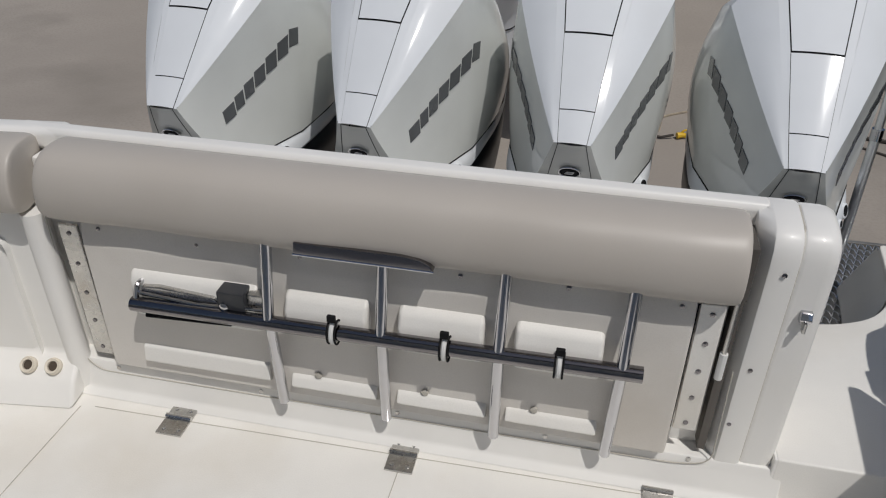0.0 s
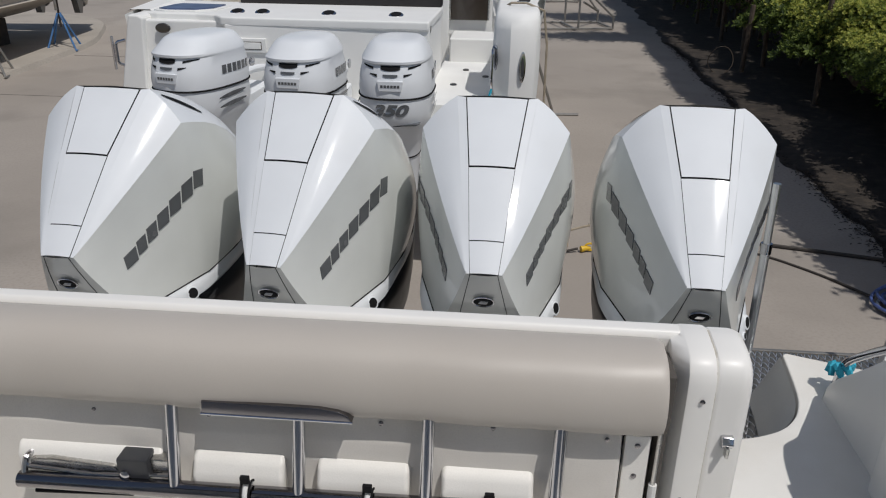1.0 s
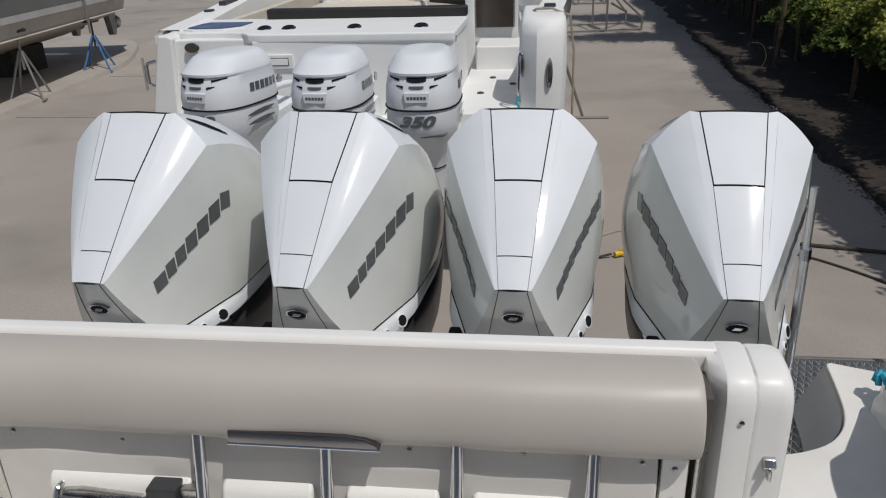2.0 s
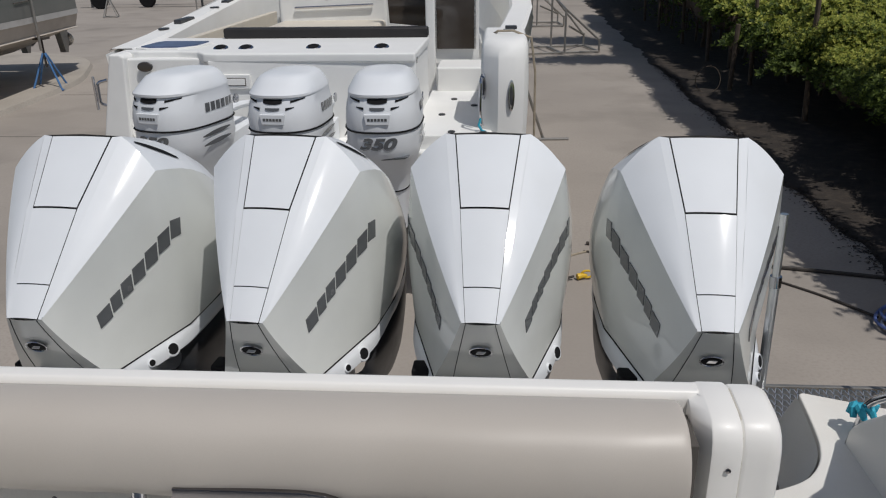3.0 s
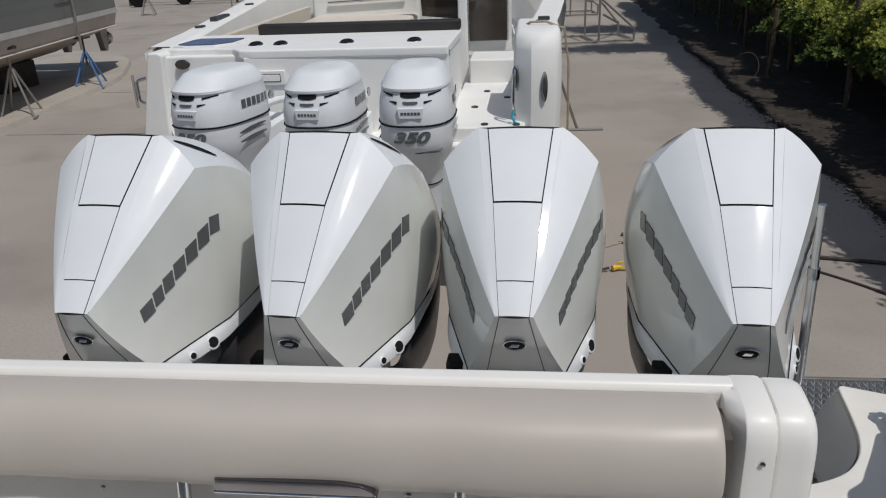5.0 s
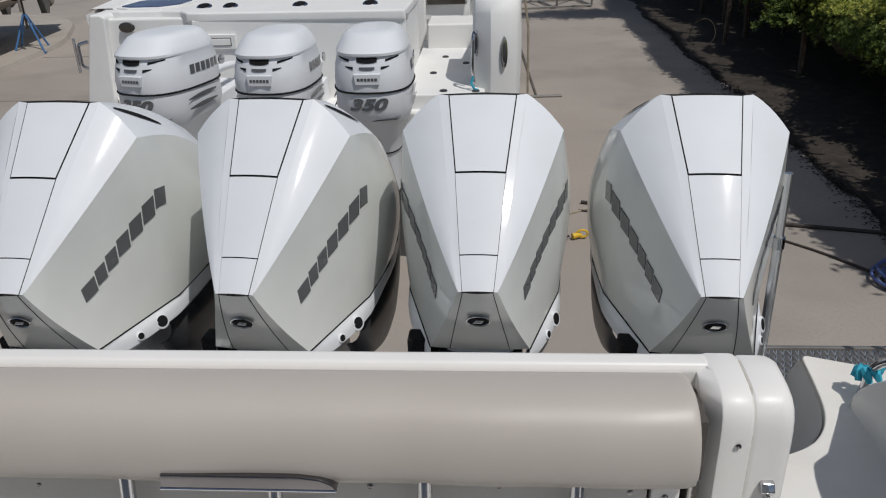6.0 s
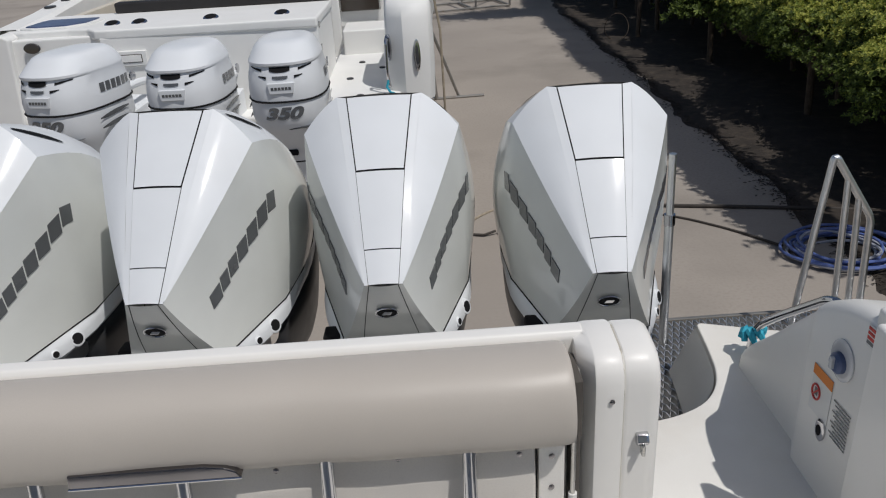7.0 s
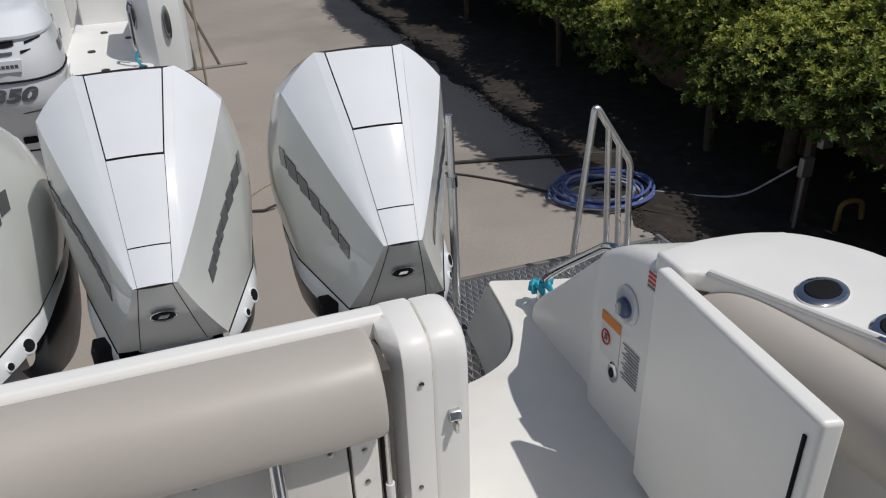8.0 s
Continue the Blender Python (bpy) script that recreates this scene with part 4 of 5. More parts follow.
# right-hand coaming end: a tall rounded pillar
pill = []
for z, y0, x0, x1 in ((-0.36, 4.03, -0.03, 0.33), (-0.1, 4.02, -0.035, 0.34), (0.12, 4.02, -0.035, 0.34), (0.27, 4.05, -0.03, 0.335), (0.34, 4.08, -0.028, 0.333), (0.385, 4.13, -0.02, 0.325), (0.405, 4.19, -0.005, 0.31), (0.412, 4.28, 0.01, 0.295)):
    x0, x1 = x0 - 0.04, x1 - 0.035
    xm = (x0 + x1) / 2
    pill.append([(x0, 4.95, z), (x0, y0 + 0.12, z), (x0 + 0.02, y0 + 0.05, z), (xm - 0.05, y0 - 0.045, z), (xm + 0.06, y0 - 0.045, z), (x1 - 0.04, y0, z), (x1 - 0.01, y0 + 0.06, z), (x1, y0 + 0.15, z), (x1, 4.95, z)])
bm = grid(pill, close=True)
bm.verts.ensure_lookup_table()
bm.faces.new(bm.verts[-9:])
fb("coaming_end", bm, GEL_FAR)
for x, y, z, w in ((0.165, 3.972, 0.0, 0.026), (-0.045, 4.03, 0.06, 0.022)):
    fb("courtesy_light", disc((x, y, z), (0.25 if x > 0.1 else -0.6, -1, 0.05), [(w, 0), (w, 0.008), (w * 0.75, 0.012)], 24, squash=4.6), STEEL, "long oval chrome light")
    fb("light_lens", disc((x, y - 0.008, z), (0.25 if x > 0.1 else -0.6, -1, 0.05), [(w * 0.5, 0), (w * 0.5, 0.006), (w * 0.4, 0.007)], 20, squash=5.8), DARK)
fb("grab_handle", tube(rounded([(-0.06, 4.06, 0.14), (-0.07, 3.98, 0.12), (-0.075, 3.96, -0.12), (-0.06, 4.0, -0.24)], 0.03, 4), 0.012, 10), STEEL)
fb("handle_cord", tube([(-0.07, 3.97, -0.18), (-0.085, 3.96, -0.23), (-0.06, 3.95, -0.27), (-0.03, 3.95, -0.28)], 0.010, 7), TEAL)
for x, y in ((-0.30, 3.95), (-0.05, 3.93), (-0.42, 4.6), (-0.15, 5.0), (-0.35, 5.3)):
    fb("deck_socket", disc((x, y, -0.285 if y > 3.9 else -0.285), (0, 0, 1), [(0.03, 0), (0.03, 0.01), (0.02, 0.014)], 12), DARK)
fb("dock_line", tube([(0.02, 4.55, 0.40), (0.06, 4.45, 0.435), (0.18, 4.42, 0.44), (0.33, 4.45, 0.38), (0.37, 4.46, 0.1), (0.38, 4.46, -0.9)], 0.010, 7), TAN_ROPE, "tan dock line")
fb("deck_cleat", box((0.10, 4.60, 0.405), (0.20, 4.66, 0.43), 0.008), STEEL)
fb("deck_cleat", box((0.12, 4.78, 0.41), (0.22, 4.86, 0.44), 0.008), DARK)
# fittings on the transom deck
for x, y in ((-2.309, 4.584), (-2.09, 4.59), (-1.507, 4.60), (-0.922, 4.60)):
    fb("rod_holder", disc((x, y, 0.290), (0, -0.25, 1), [(0.064, 0), (0.064, 0.010), (0.054, 0.018), (0.040, 0.018)], 22), STEEL, "polished steel rod holder")
    fb("holder_mouth", disc((x, y - 0.003, 0.305), (0, -0.25, 1), [(0.046, 0), (0.046, 0.006), (0.038, 0.0065)], 18), SEAM)
well = [(-3.05, 4.56), (-2.93, 4.50), (-2.66, 4.52), (-2.52, 4.68), (-2.50, 4.98), (-2.98, 5.0), (-3.03, 4.9)]
fb("livewell_rim", prism(well, "z", 0.288, 0.306, 0.006), GEL_FAR)
fb("livewell_lid", prism([(-2.79 + (x + 2.79) * 0.86, 4.76 + (y - 4.76) * 0.86) for x, y in well], "z", 0.30, 0.316, 0.004), BLUE_TINT, "blue tinted livewell lid")
fb("fill_cap", disc((-2.885, 4.335, 0.178), (0, -1, 0.12), [(0.066, 0), (0.066, 0.008), (0.056, 0.014)], 24, squash=0.62), DARK)
fb("fill_cap_core", disc((-2.885, 4.325, 0.178), (0, -1, 0.12), [(0.060, 0), (0.060, 0.008), (0.03, 0.010)], 24, squash=0.62), TINT)
fb("hatch_frame", box((-2.27, 4.232, 0.010), (-1.97, 4.262, 0.125), 0.006), GEL_FAR)
fb("hatch_seam", box((-2.235, 4.227, 0.035), (-2.005, 4.24, 0.100), 0.004), JOINT)
fb("hatch_lid", box((-2.229, 4.223, 0.041), (-2.011, 4.24, 0.094), 0.004), GEL_FAR)
fb("hatch_frame", box((-0.76, 4.232, 0.06), (-0.63, 4.26, 0.14), 0.004), GEL_FAR)
for x in (-0.612,):
    for z in (0.20, 0.02):
        fb("vent_plate", box((x, 4.30, z), (x + 0.02, 4.36, z + 0.05), 0.004), STEEL_DULL)
cl0 = fb("side_cleat", tube(rounded([(-3.24, 4.34, 0.07), (-3.32, 4.32, 0.05), (-3.32, 4.32, -0.13), (-3.26, 4.34, -0.15)], 0.03, 4), 0.013, 9), STEEL, "polished steel side cleat")
fb("side_cleat", tube([(-3.35, 4.32, 0.10), (-3.35, 4.32, -0.18)], 0.012, 9), STEEL)
fb("bolster", box((-2.53, 5.30, 0.29), (-0.59, 5.44, 0.385), 0.02, 3), BLACK_VINYL, "black vinyl stern bolster")
for y, z in ((5.7, 0.345), (7.2, 0.435)):
    fb("side_fitting", disc((-3.27, y, z), (0, 0, 1), [(0.05, 0), (0.05, 0.012), (0.03, 0.014)], 16, squash=1.5), DARK)
    fb("side_cleat", box((-3.31, y + 0.35, z + 0.01), (-3.23, y + 0.75, z + 0.06), 0.012), DARK)
# cockpit furniture
fb("aft_seat", box((-2.42, 6.15, -0.42), (-1.22, 7.1, 0.30), 0.04, 3), CREAM, "cream aft-facing seat")
fb("tackle_station", box((-2.45, 7.0, -0.42), (-1.20, 8.2, 0.80), 0.04, 3), GEL_FAR, "white tackle station")
fb("station_rail", tube([(-2.25, 6.97, 0.44), (-1.35, 6.97, 0.47)], 0.015, 9), STEEL)
fb("station_latch", disc((-1.86, 6.985, 0.62), (0, -1, 0), [(0.035, 0), (0.035, 0.012), (0.02, 0.016)], 16), STEEL)
fb("console", box((-2.6, 8.6, -0.42), (-0.35, 10.6, 1.5), 0.06, 3), GEL_FAR)
fb("tinted_panel", prism([(-1.12, 0.30), (-0.70, 0.26), (-0.68, 1.0), (-1.16, 1.0)], "y", 6.60, 6.64, 0.004), TINT, "dark tinted side panel")
fb("console_side", box((-0.70, 6.3, -0.42), (-0.60, 8.6, 1.2), 0.02), GEL_FAR)
fb("cabin_door", box((-0.585, 6.33, 0.055), (-0.185, 6.37, 0.78), 0.008), TINT, "brown tinted cabin door")
fb("door_frame", prism([(-0.63, -0.10), (-0.14, -0.10), (-0.14, 0.86), (-0.63, 0.86)], "y", 6.375, 6.42, 0.008), GEL_FAR)
for x in (-0.592, -0.180):
    fb("door_stile", box((x - 0.008, 6.322, 0.055), (x + 0.008, 6.345, 0.78), 0.002), STEEL_DULL)
fb("inner_side", prism([(-3.05, -0.42), (-3.0, 0.28), (-2.92, 0.28), (-2.95, -0.42)], "y", 5.4, 8.6, 0.01), CREAM)
for x, y in ((-3.0, 5.5), (-0.0, 5.5), (-2.9, 9.0), (0.0, 9.0)):
    fb("hull_stand", tube([(x, y, GROUND), (x * 0.9 - 0.14, y, -0.62)], 0.03, 8), GALV)
fb("keel_block", box((-1.75, 5.0, GROUND), (-1.2, 5.5, -1.03), 0.01), WOOD)
fb("keel_block", box((-1.75, 9.0, GROUND), (-1.2, 9.5, -0.98), 0.01), WOOD)


# ---- smaller rounded outboards on the far boat ----
def ring(z, rx, ry, cy, n=28, p=2.7):
    out = []
    for k in range(n):
        a = 2 * math.pi * k / n
        c, s = math.cos(a), math.sin(a)
        out.append((rx * math.copysign(abs(c) ** (2 / p), c), cy + ry * math.copysign(abs(s) ** (2 / p), s), z))
    return out


# height, half width, half length and centre of the small cowl
HOOD = ((-0.90, 0.13, 0.19, 0.43), (-0.60, 0.15, 0.21, 0.41), (-0.42, 0.19, 0.26, 0.39), (-0.30, 0.237, 0.325, 0.37), (-0.20, 0.262, 0.36, 0.36), (-0.085, 0.258, 0.355, 0.36),
        (-0.075, 0.260, 0.358, 0.36), (-0.01, 0.262, 0.362, 0.36), (0.07, 0.254, 0.355, 0.365), (0.146, 0.238, 0.336, 0.372), (0.154, 0.240, 0.346, 0.367), (0.170, 0.239, 0.347, 0.367),
        (0.205, 0.222, 0.318, 0.378), (0.24, 0.203, 0.285, 0.388), (0.264, 0.184, 0.258, 0.39), (0.278, 0.160, 0.228, 0.395), (0.284, 0.115, 0.165, 0.40), (0.286, 0.05, 0.08, 0.40))


def hood_front(x, z):
    """How far forward the small cowl stands at x and z."""
    for a, b in zip(HOOD, HOOD[1:]):
        if a[0] <= z <= b[0]:
            f = (z - a[0]) / (b[0] - a[0])
            rx, ry, cy = (a[i] * (1 - f) + b[i] * f for i in (1, 2, 3))
            return cy - ry * (1 - min(0.985, abs(x) / rx) ** 2.7) ** (1 / 2.7)
    return 0.0


def hood_side(y, z):
    for a, b in zip(HOOD, HOOD[1:]):
        if a[0] <= z <= b[0]:
            f = (z - a[0]) / (b[0] - a[0])
            rx, ry, cy = (a[i] * (1 - f) + b[i] * f for i in (1, 2, 3))
            return rx * (1 - min(0.985, abs(y - cy) / ry) ** 2.7) ** (1 / 2.7)
    return 0.0


def number_mesh(body, width, height, base, parent, mat, name, label):
    """Slanted figures laid on the round front of the small cowl."""
    cu = bpy.data.curves.new(name, "FONT")
    cu.body, cu.size, cu.extrude, cu.shear, cu.offset = body, 0.1, 0.002, 0.30, 0.0045
    cu.align_x = "CENTER"
    scratch = new("scratch", cu)
    me = bpy.data.meshes.new_from_object(scratch.evaluated_get(bpy.context.evaluated_depsgraph_get()))
    bpy.data.objects.remove(scratch)
    xs, ys = [v.co.x for v in me.vertices], [v.co.y for v in me.vertices]
    for v in me.vertices:
        x = ((v.co.x - min(xs)) / (max(xs) - min(xs)) - 0.5) * width
        z = base + (v.co.y - min(ys)) / (max(ys) - min(ys)) * height
        v.co = Vector((x, hood_front(x, z) - 0.004 - v.co.z, z))
    me.materials.clear()
    me.materials.append(mat)
    ob = new(name, me)
    ob.parent = parent
    ob["label"] = label
    return ob


def small_outboard(place, turn):
    e = thing("outboard_motor", (0, 0, 0), "white rounded outboard motor with grey 350 lettering", "outboard motor", "outboard motors of the far boat")
    bm = grid([ring(*h) for h in HOOD[6:]], close=True)
    bm.verts.ensure_lookup_table()
    bm.faces.new(bm.verts[-28:])
    part("upper_cowl", bm, COWL, e, "", 28)
    part("lower_cowl", grid([ring(*h) for h in HOOD[:6]], close=True), COWL, e)
    part("cowl_seam", tube(ring(-0.080, 0.262, 0.36, 0.36), 0.007, 6, closed=True), SEAM, e)
    part("lower_seam", tube(ring(-0.56, 0.158, 0.22, 0.405), 0.006, 6, closed=True), SEAM, e)
    part("lower_vent", box((-0.05, 0.135, -0.50), (0.03, 0.20, -0.455), 0.01), SEAM, e, "black vent")
    # slots of the upper cowl follow its round front
    def slot(x0, x1, lo, hi, mat, label=""):
        rws = []
        for i in range(9):
            f = i / 8
            x = x0 + (x1 - x0) * f
            z0, z1 = lo(f), hi(f)
            rws.append([(x, hood_front(x, z) - d, z) for z, d in ((z1, -0.004), (z1 - 0.001, 0.003), (z0 + 0.001, 0.003), (z0, -0.004))])
        part("vent_slot", grid(rws), mat, e, label)
    arc = lambda f: math.sin(math.pi * (0.10 + 0.80 * f)) ** 0.5
    slot(-0.066, 0.066, lambda f: 0.134 - 0.026 * arc(f), lambda f: 0.1445, SEAM, "dark centre vent slot")
    slot(-0.050, 0.050, lambda f: 0.086 - 0.020 * arc(f), lambda f: 0.088, MARK)
    for s in (1, -1):
        slot(s * 0.118, s * 0.196, lambda f: 0.117 + 0.019 * f, lambda f: 0.134 + 0.010 * f, SEAM)
        slot(s * 0.090, s * 0.142, lambda f: 0.070 + 0.016 * f, lambda f: 0.088 + 0.004 * f, SEAM)
    part("name_plate", prism([(-0.088, 0.046), (0.088, 0.046), (0.076, -0.024), (-0.076, -0.024)], "y", -0.007, 0.03, 0.004), COWL, e)
    for k in range(6):
        part("mark_bar", box((-0.064 + k * 0.0225, -0.0092, 0.002), (-0.047 + k * 0.0225, -0.006, 0.020)), MARK, e)
    number_mesh("350", 0.255, 0.084, -0.200, e, MARK, "number", "grey 350 number")
    part("sweep_stripe", prism([(-0.02, -0.272), (0.20, -0.255), (0.17, -0.270), (0.02, -0.282)], "y", 0.035, 0.10, 0.003), MARK, e)
    for s in (1, -1):
        for k in range(6):
            y0 = 0.27 + k * 0.056
            rws = [[(s * (hood_side(y, z) + 0.003), y + 0.14 * (z - 0.05), z) for y in (y0, y0 + 0.022, y0 + 0.044)] for z in (0.015, 0.045, 0.075)]
            part("mark_bar", grid(rws), MARK, e)
        for z0 in (-0.15, -0.215):
            rws = []
            for i in range(7):
                f = i / 6
                hgt = 0.016 * math.sin(math.pi * (0.08 + 0.84 * f))
                yy = 0.20 + 0.30 * f
                rws.append([(s * 0.2655, yy, z0 + 0.02 * f + hgt), (s * 0.2655, yy, z0 + 0.02 * f - hgt)])
            part("side_vent", grid(rws), MARK, e)
        part("side_badge", disc((s * 0.238, 0.63, 0.04), (s, 0, 0), [(0.035, 0), (0.035, 0.006), (0.02, 0.008)], 18), STEEL, e)
    part("gearcase", grid([ring(z, rx, ry, cy, 20) for z, rx, ry, cy in ((-0.88, 0.10, 0.18, 0.43), (-1.05, 0.05, 0.20, 0.42), (-1.2, 0.06, 0.24, 0.40), (-1.32, 0.05, 0.22, 0.40), (-1.5, 0.008, 0.08, 0.44))], close=True), COWL, e)
    part("mount_bracket", prism([(0.70, -0.25), (1.02, -0.20), (1.02, -0.70), (0.62, -0.75)], "x", -0.13, 0.13, 0.01), COWL, e)
    part("rigging_tube", tube(rounded([(0.05, 0.62, -0.10), (0.10, 0.85, -0.06), (0.06, 1.08, -0.10)], 0.1, 5), 0.03, 10), COWL, e)
    e.matrix_world = pose(*place, 0, 0, turn) @ Matrix.Diagonal((1.02, 1.10, 1.0, 1))
    return e


fo = small_outboard((-2.34, 3.08, 0.0), -16)
copy_thing(fo, pose(-1.480, 3.12, -0.015, 0, 0, -5))
copy_thing(fo, pose(-0.745, 3.05, 0.0, 0, 0, 0))


# ---- grey cruiser on stands at the yard's edge ----
cr = thing("cruiser", (-13.0, 14.0, GROUND), "grey-hulled cruiser with chalky bottom propped on stands", "boat")
cm = under(cr)


def along(u, off, z):
    """A place beside the cruiser: u metres forward of its stern, off metres out from its near side."""
    p = Vector((-10.16, 17.3, 0)) + Vector((0.125, -0.992, 0)) * u + Vector((0.992, 0.125, 0)) * off
    return (p.x, p.y, z)


us = (0.75, 1.5, 3.0, 4.5, 6.0, 8.0)
cm("topside", grid([[along(u, -0.15, 1.6), along(u, -0.02, 0.45), along(u, 0.0, -0.24), along(u, -0.02, -0.30)] for u in us]), HULL_GREY, "grey painted topsides")
cm("transom", grid([[along(0.75, -0.15, 1.6), along(0.7, -3.2, 1.6)], [along(0.75, 0, -0.30), along(0.7, -3.2, -0.30)], [along(0.75, -0.1, -0.62), along(0.7, -3.1, -0.62)], [along(0.75, -1.6, -1.15), along(0.7, -1.7, -1.15)]]), HULL_GREY)
cm("boot_stripe", grid([[along(u, 0.012, -0.22), along(u, 0.014, -0.34)] for u in us]), CHALK)
cm("bottom", grid([[along(u, -0.01, -0.33), along(u, -0.10, -0.62), along(u, -0.35, -0.72), along(u, -1.7, -1.22), along(u, -3.1, -0.72), along(u, -3.3, -0.33)] for u in us]), BOTTOM, "chalky cream bottom paint")
cm("spray_rail", grid([[along(u, -0.10, -0.615), along(u, -0.05, -0.645), along(u, -0.20, -0.69)] for u in us]), BOTTOM)
cm("swim_step", prism([along(0.8, -0.1, 0)[:2], along(0.0, -0.2, 0)[:2], along(0.0, -3.1, 0)[:2], along(0.8, -3.2, 0)[:2]], "z", 0.06, 0.16, 0.015), GEL_FAR)
cm("quarter_moulding", prism([along(0.82, 0.02, 0)[:2], along(0.60, -0.02, 0)[:2], along(0.60, -0.4, 0)[:2], along(0.82, -0.4, 0)[:2]], "z", 0.10, 1.3, 0.03), GEL_FAR)
cm("scuff_line", tube([along(3.0, 0.01, 0.12), along(3.9, 0.01, 0.10)], 0.012, 6), JOINT)
for u0, off in ((0.70, -0.62), (0.70, -1.55), (0.70, -2.45)):
    bm = bmesh.new()
    sides = [[bm.verts.new(along(u0 - du, off + w, z)) for du, z in ((0.0, -0.62), (0.40, -0.64), (0.52, -0.72), (0.46, -0.92), (0.50, -1.04), (0.34, -1.30), (0.20, -1.28), (0.10, -0.94))] for w in (-0.07, 0.07)]
    for f in sides:
        bm.faces.new(f)
    for i in range(8):
        bm.faces.new((sides[0][i], sides[0][(i + 1) % 8], sides[1][(i + 1) % 8], sides[1][i]))
    cm("stern_drive", bm, GALV, "grey stern drive")
    cm("drive_propeller", disc(along(u0 - 0.50, off, -1.0), (-0.125, 0.992, 0), [(0.05, 0), (0.17, 0.04), (0.17, 0.06), (0.05, 0.16)], 10), STEEL_DULL)
cm("bunk_block", box((-12.3, 13.4, GROUND), (-11.2, 14.6, -1.15), 0.03), WOOD, "dark timber keel block")
cm("support_post", tube([along(3.3, 0.10, -0.9), along(3.3, 0.10, 0.9)], 0.028, 10), GALV)


def jack_stand(place, mat, label, h, spread=0.42):
    j = thing("jack_stand", place, label, "jack stand", "boat stands")
    for k in range(4):
        a = math.pi / 4 + k * math.pi / 2 + 0.3
        part("leg", tube([(spread * math.cos(a), spread * math.sin(a), 0.03), (0.03 * math.cos(a), 0.03 * math.sin(a), h * 0.72)], 0.022, 8), mat, j)
        b = a + math.pi / 2
        part("brace", tube([(spread * math.cos(a), spread * math.sin(a), 0.03), (spread * math.cos(b), spread * math.sin(b), 0.03)], 0.018, 6), mat, j)
    part("screw_post", tube([(0, 0, h * 0.45), (0, 0, h)], 0.025, 8), GALV if mat is GALV else WOOD, j)
    part("pad", box((-0.13, -0.13, h - 0.02), (0.13, 0.13, h + 0.03), 0.01), WOOD, j)
    return j


jack_stand((-9.88, 14.5, GROUND), BLUE_PAINT, "blue painted steel jack stand under the cruiser", 1.12)
jack_stand((-9.60, 11.5, GROUND), GALV, "rusty grey steel jack stand under the cruiser", 1.30)
jack_stand((-17.5, 33.0, GROUND), GALV, "grey steel jack stand in the far yard", 1.2)

# kerb between the yard strips
kerb = thing("kerb", (-9.4, 14.0, GROUND), "low pale concrete kerb curving round the boat stands", "kerb", kind="structure")
line = rounded([(-8.7, 4.0, 0), (-9.05, 9.0, 0), (-9.40, 13.2, 0), (-9.60, 15.4, 0), (-11.2, 19.2, 0), (-16.0, 21.5, 0), (-30.0, 30.0, 0)], 1.6, 6)
rws = []
for i, p in enumerate(line):
    a, b = line[max(i - 1, 0)], line[min(i + 1, len(line) - 1)]
    side = (b - a).normalized().cross(Vector((0, 0, 1)))
    rws.append([(*(p + side * 0.0).xy, GROUND - 0.01), (*(p - side * 0.05).xy, GROUND + 0.09), (*(p - side * 0.30).xy, GROUND + 0.10), (*(p - side * 7.0).xy, GROUND + 0.09)])
under(kerb)("kerb_stone", grid(rws), KERB)

# wheels and racks far off
def rack(place, turn, w, d, h, label):
    r = thing("boat_cradle", (0, 0, 0), label, "boat cradle", "empty cradles")
    bars = [((0, 0, 0.05), (w, 0, 0.05)), ((0, d, 0.05), (w, d, 0.05)), ((0, 0, 0.05), (0, d, 0.05)), ((w, 0, 0.05), (w, d, 0.05)), ((w * 0.5, 0, 0.05), (w * 0.5, d, 0.05)),
            ((0.05, 0, 0.05), (0.05, 0, h)), ((0.05, d, 0.05), (0.05, d, h)), ((w * 0.55, 0, 0.05), (w * 0.55, 0, h * 0.8)), ((w * 0.55, d, 0.05), (w * 0.55, d, h)), ((0.05, 0, h), (0.05, d, h)), ((w * 0.55, 0, h * 0.8), (w * 0.55, d, h)),
            ((w * 0.55, 0, h * 0.8), (w, 0, 0.35)), ((w * 0.55, d, h), (w, d, 0.35)), ((w, 0, 0.05), (w, 0, 0.4)), ((w, d, 0.05), (w, d, 0.4)), ((w * 0.6, 0, h * 0.5), (w, d, 0.35))]
    for a, b in bars:
        part("bar", tube([a, b], 0.03, 7), GALV, r)
    r.matrix_world = pose(*place, 0, 0, turn)
    return r


c1 = rack((0.75, 19.6, GROUND), 12, 2.2, 1.4, 1.5, "empty tubular steel boat cradle on the concrete")
copy_thing(c1, pose(0.3, 27.0, GROUND, 0, 0, 5))
copy_thing(c1, pose(-8.5, 30.0, GROUND, 0, 0, 30))
copy_thing(c1, pose(-13.5, 33.0, GROUND, 0, 0, -15))
sf = thing("stand_foot", (0.45, 9.9, GROUND), "thin steel stand beside the far boat", "boat stand")
part("post", tube([(0, 0, 0.0), (-0.10, -0.2, 1.4)], 0.025, 8), GALV, sf)
part("post", tube([(0.35, 0.1, 0.02), (-0.10, -0.2, 1.3)], 0.022, 8), GALV, sf)
part("foot", tube([(-0.2, 0, 0.02), (0.75, 0.05, 0.02)], 0.022, 8), GALV, sf)
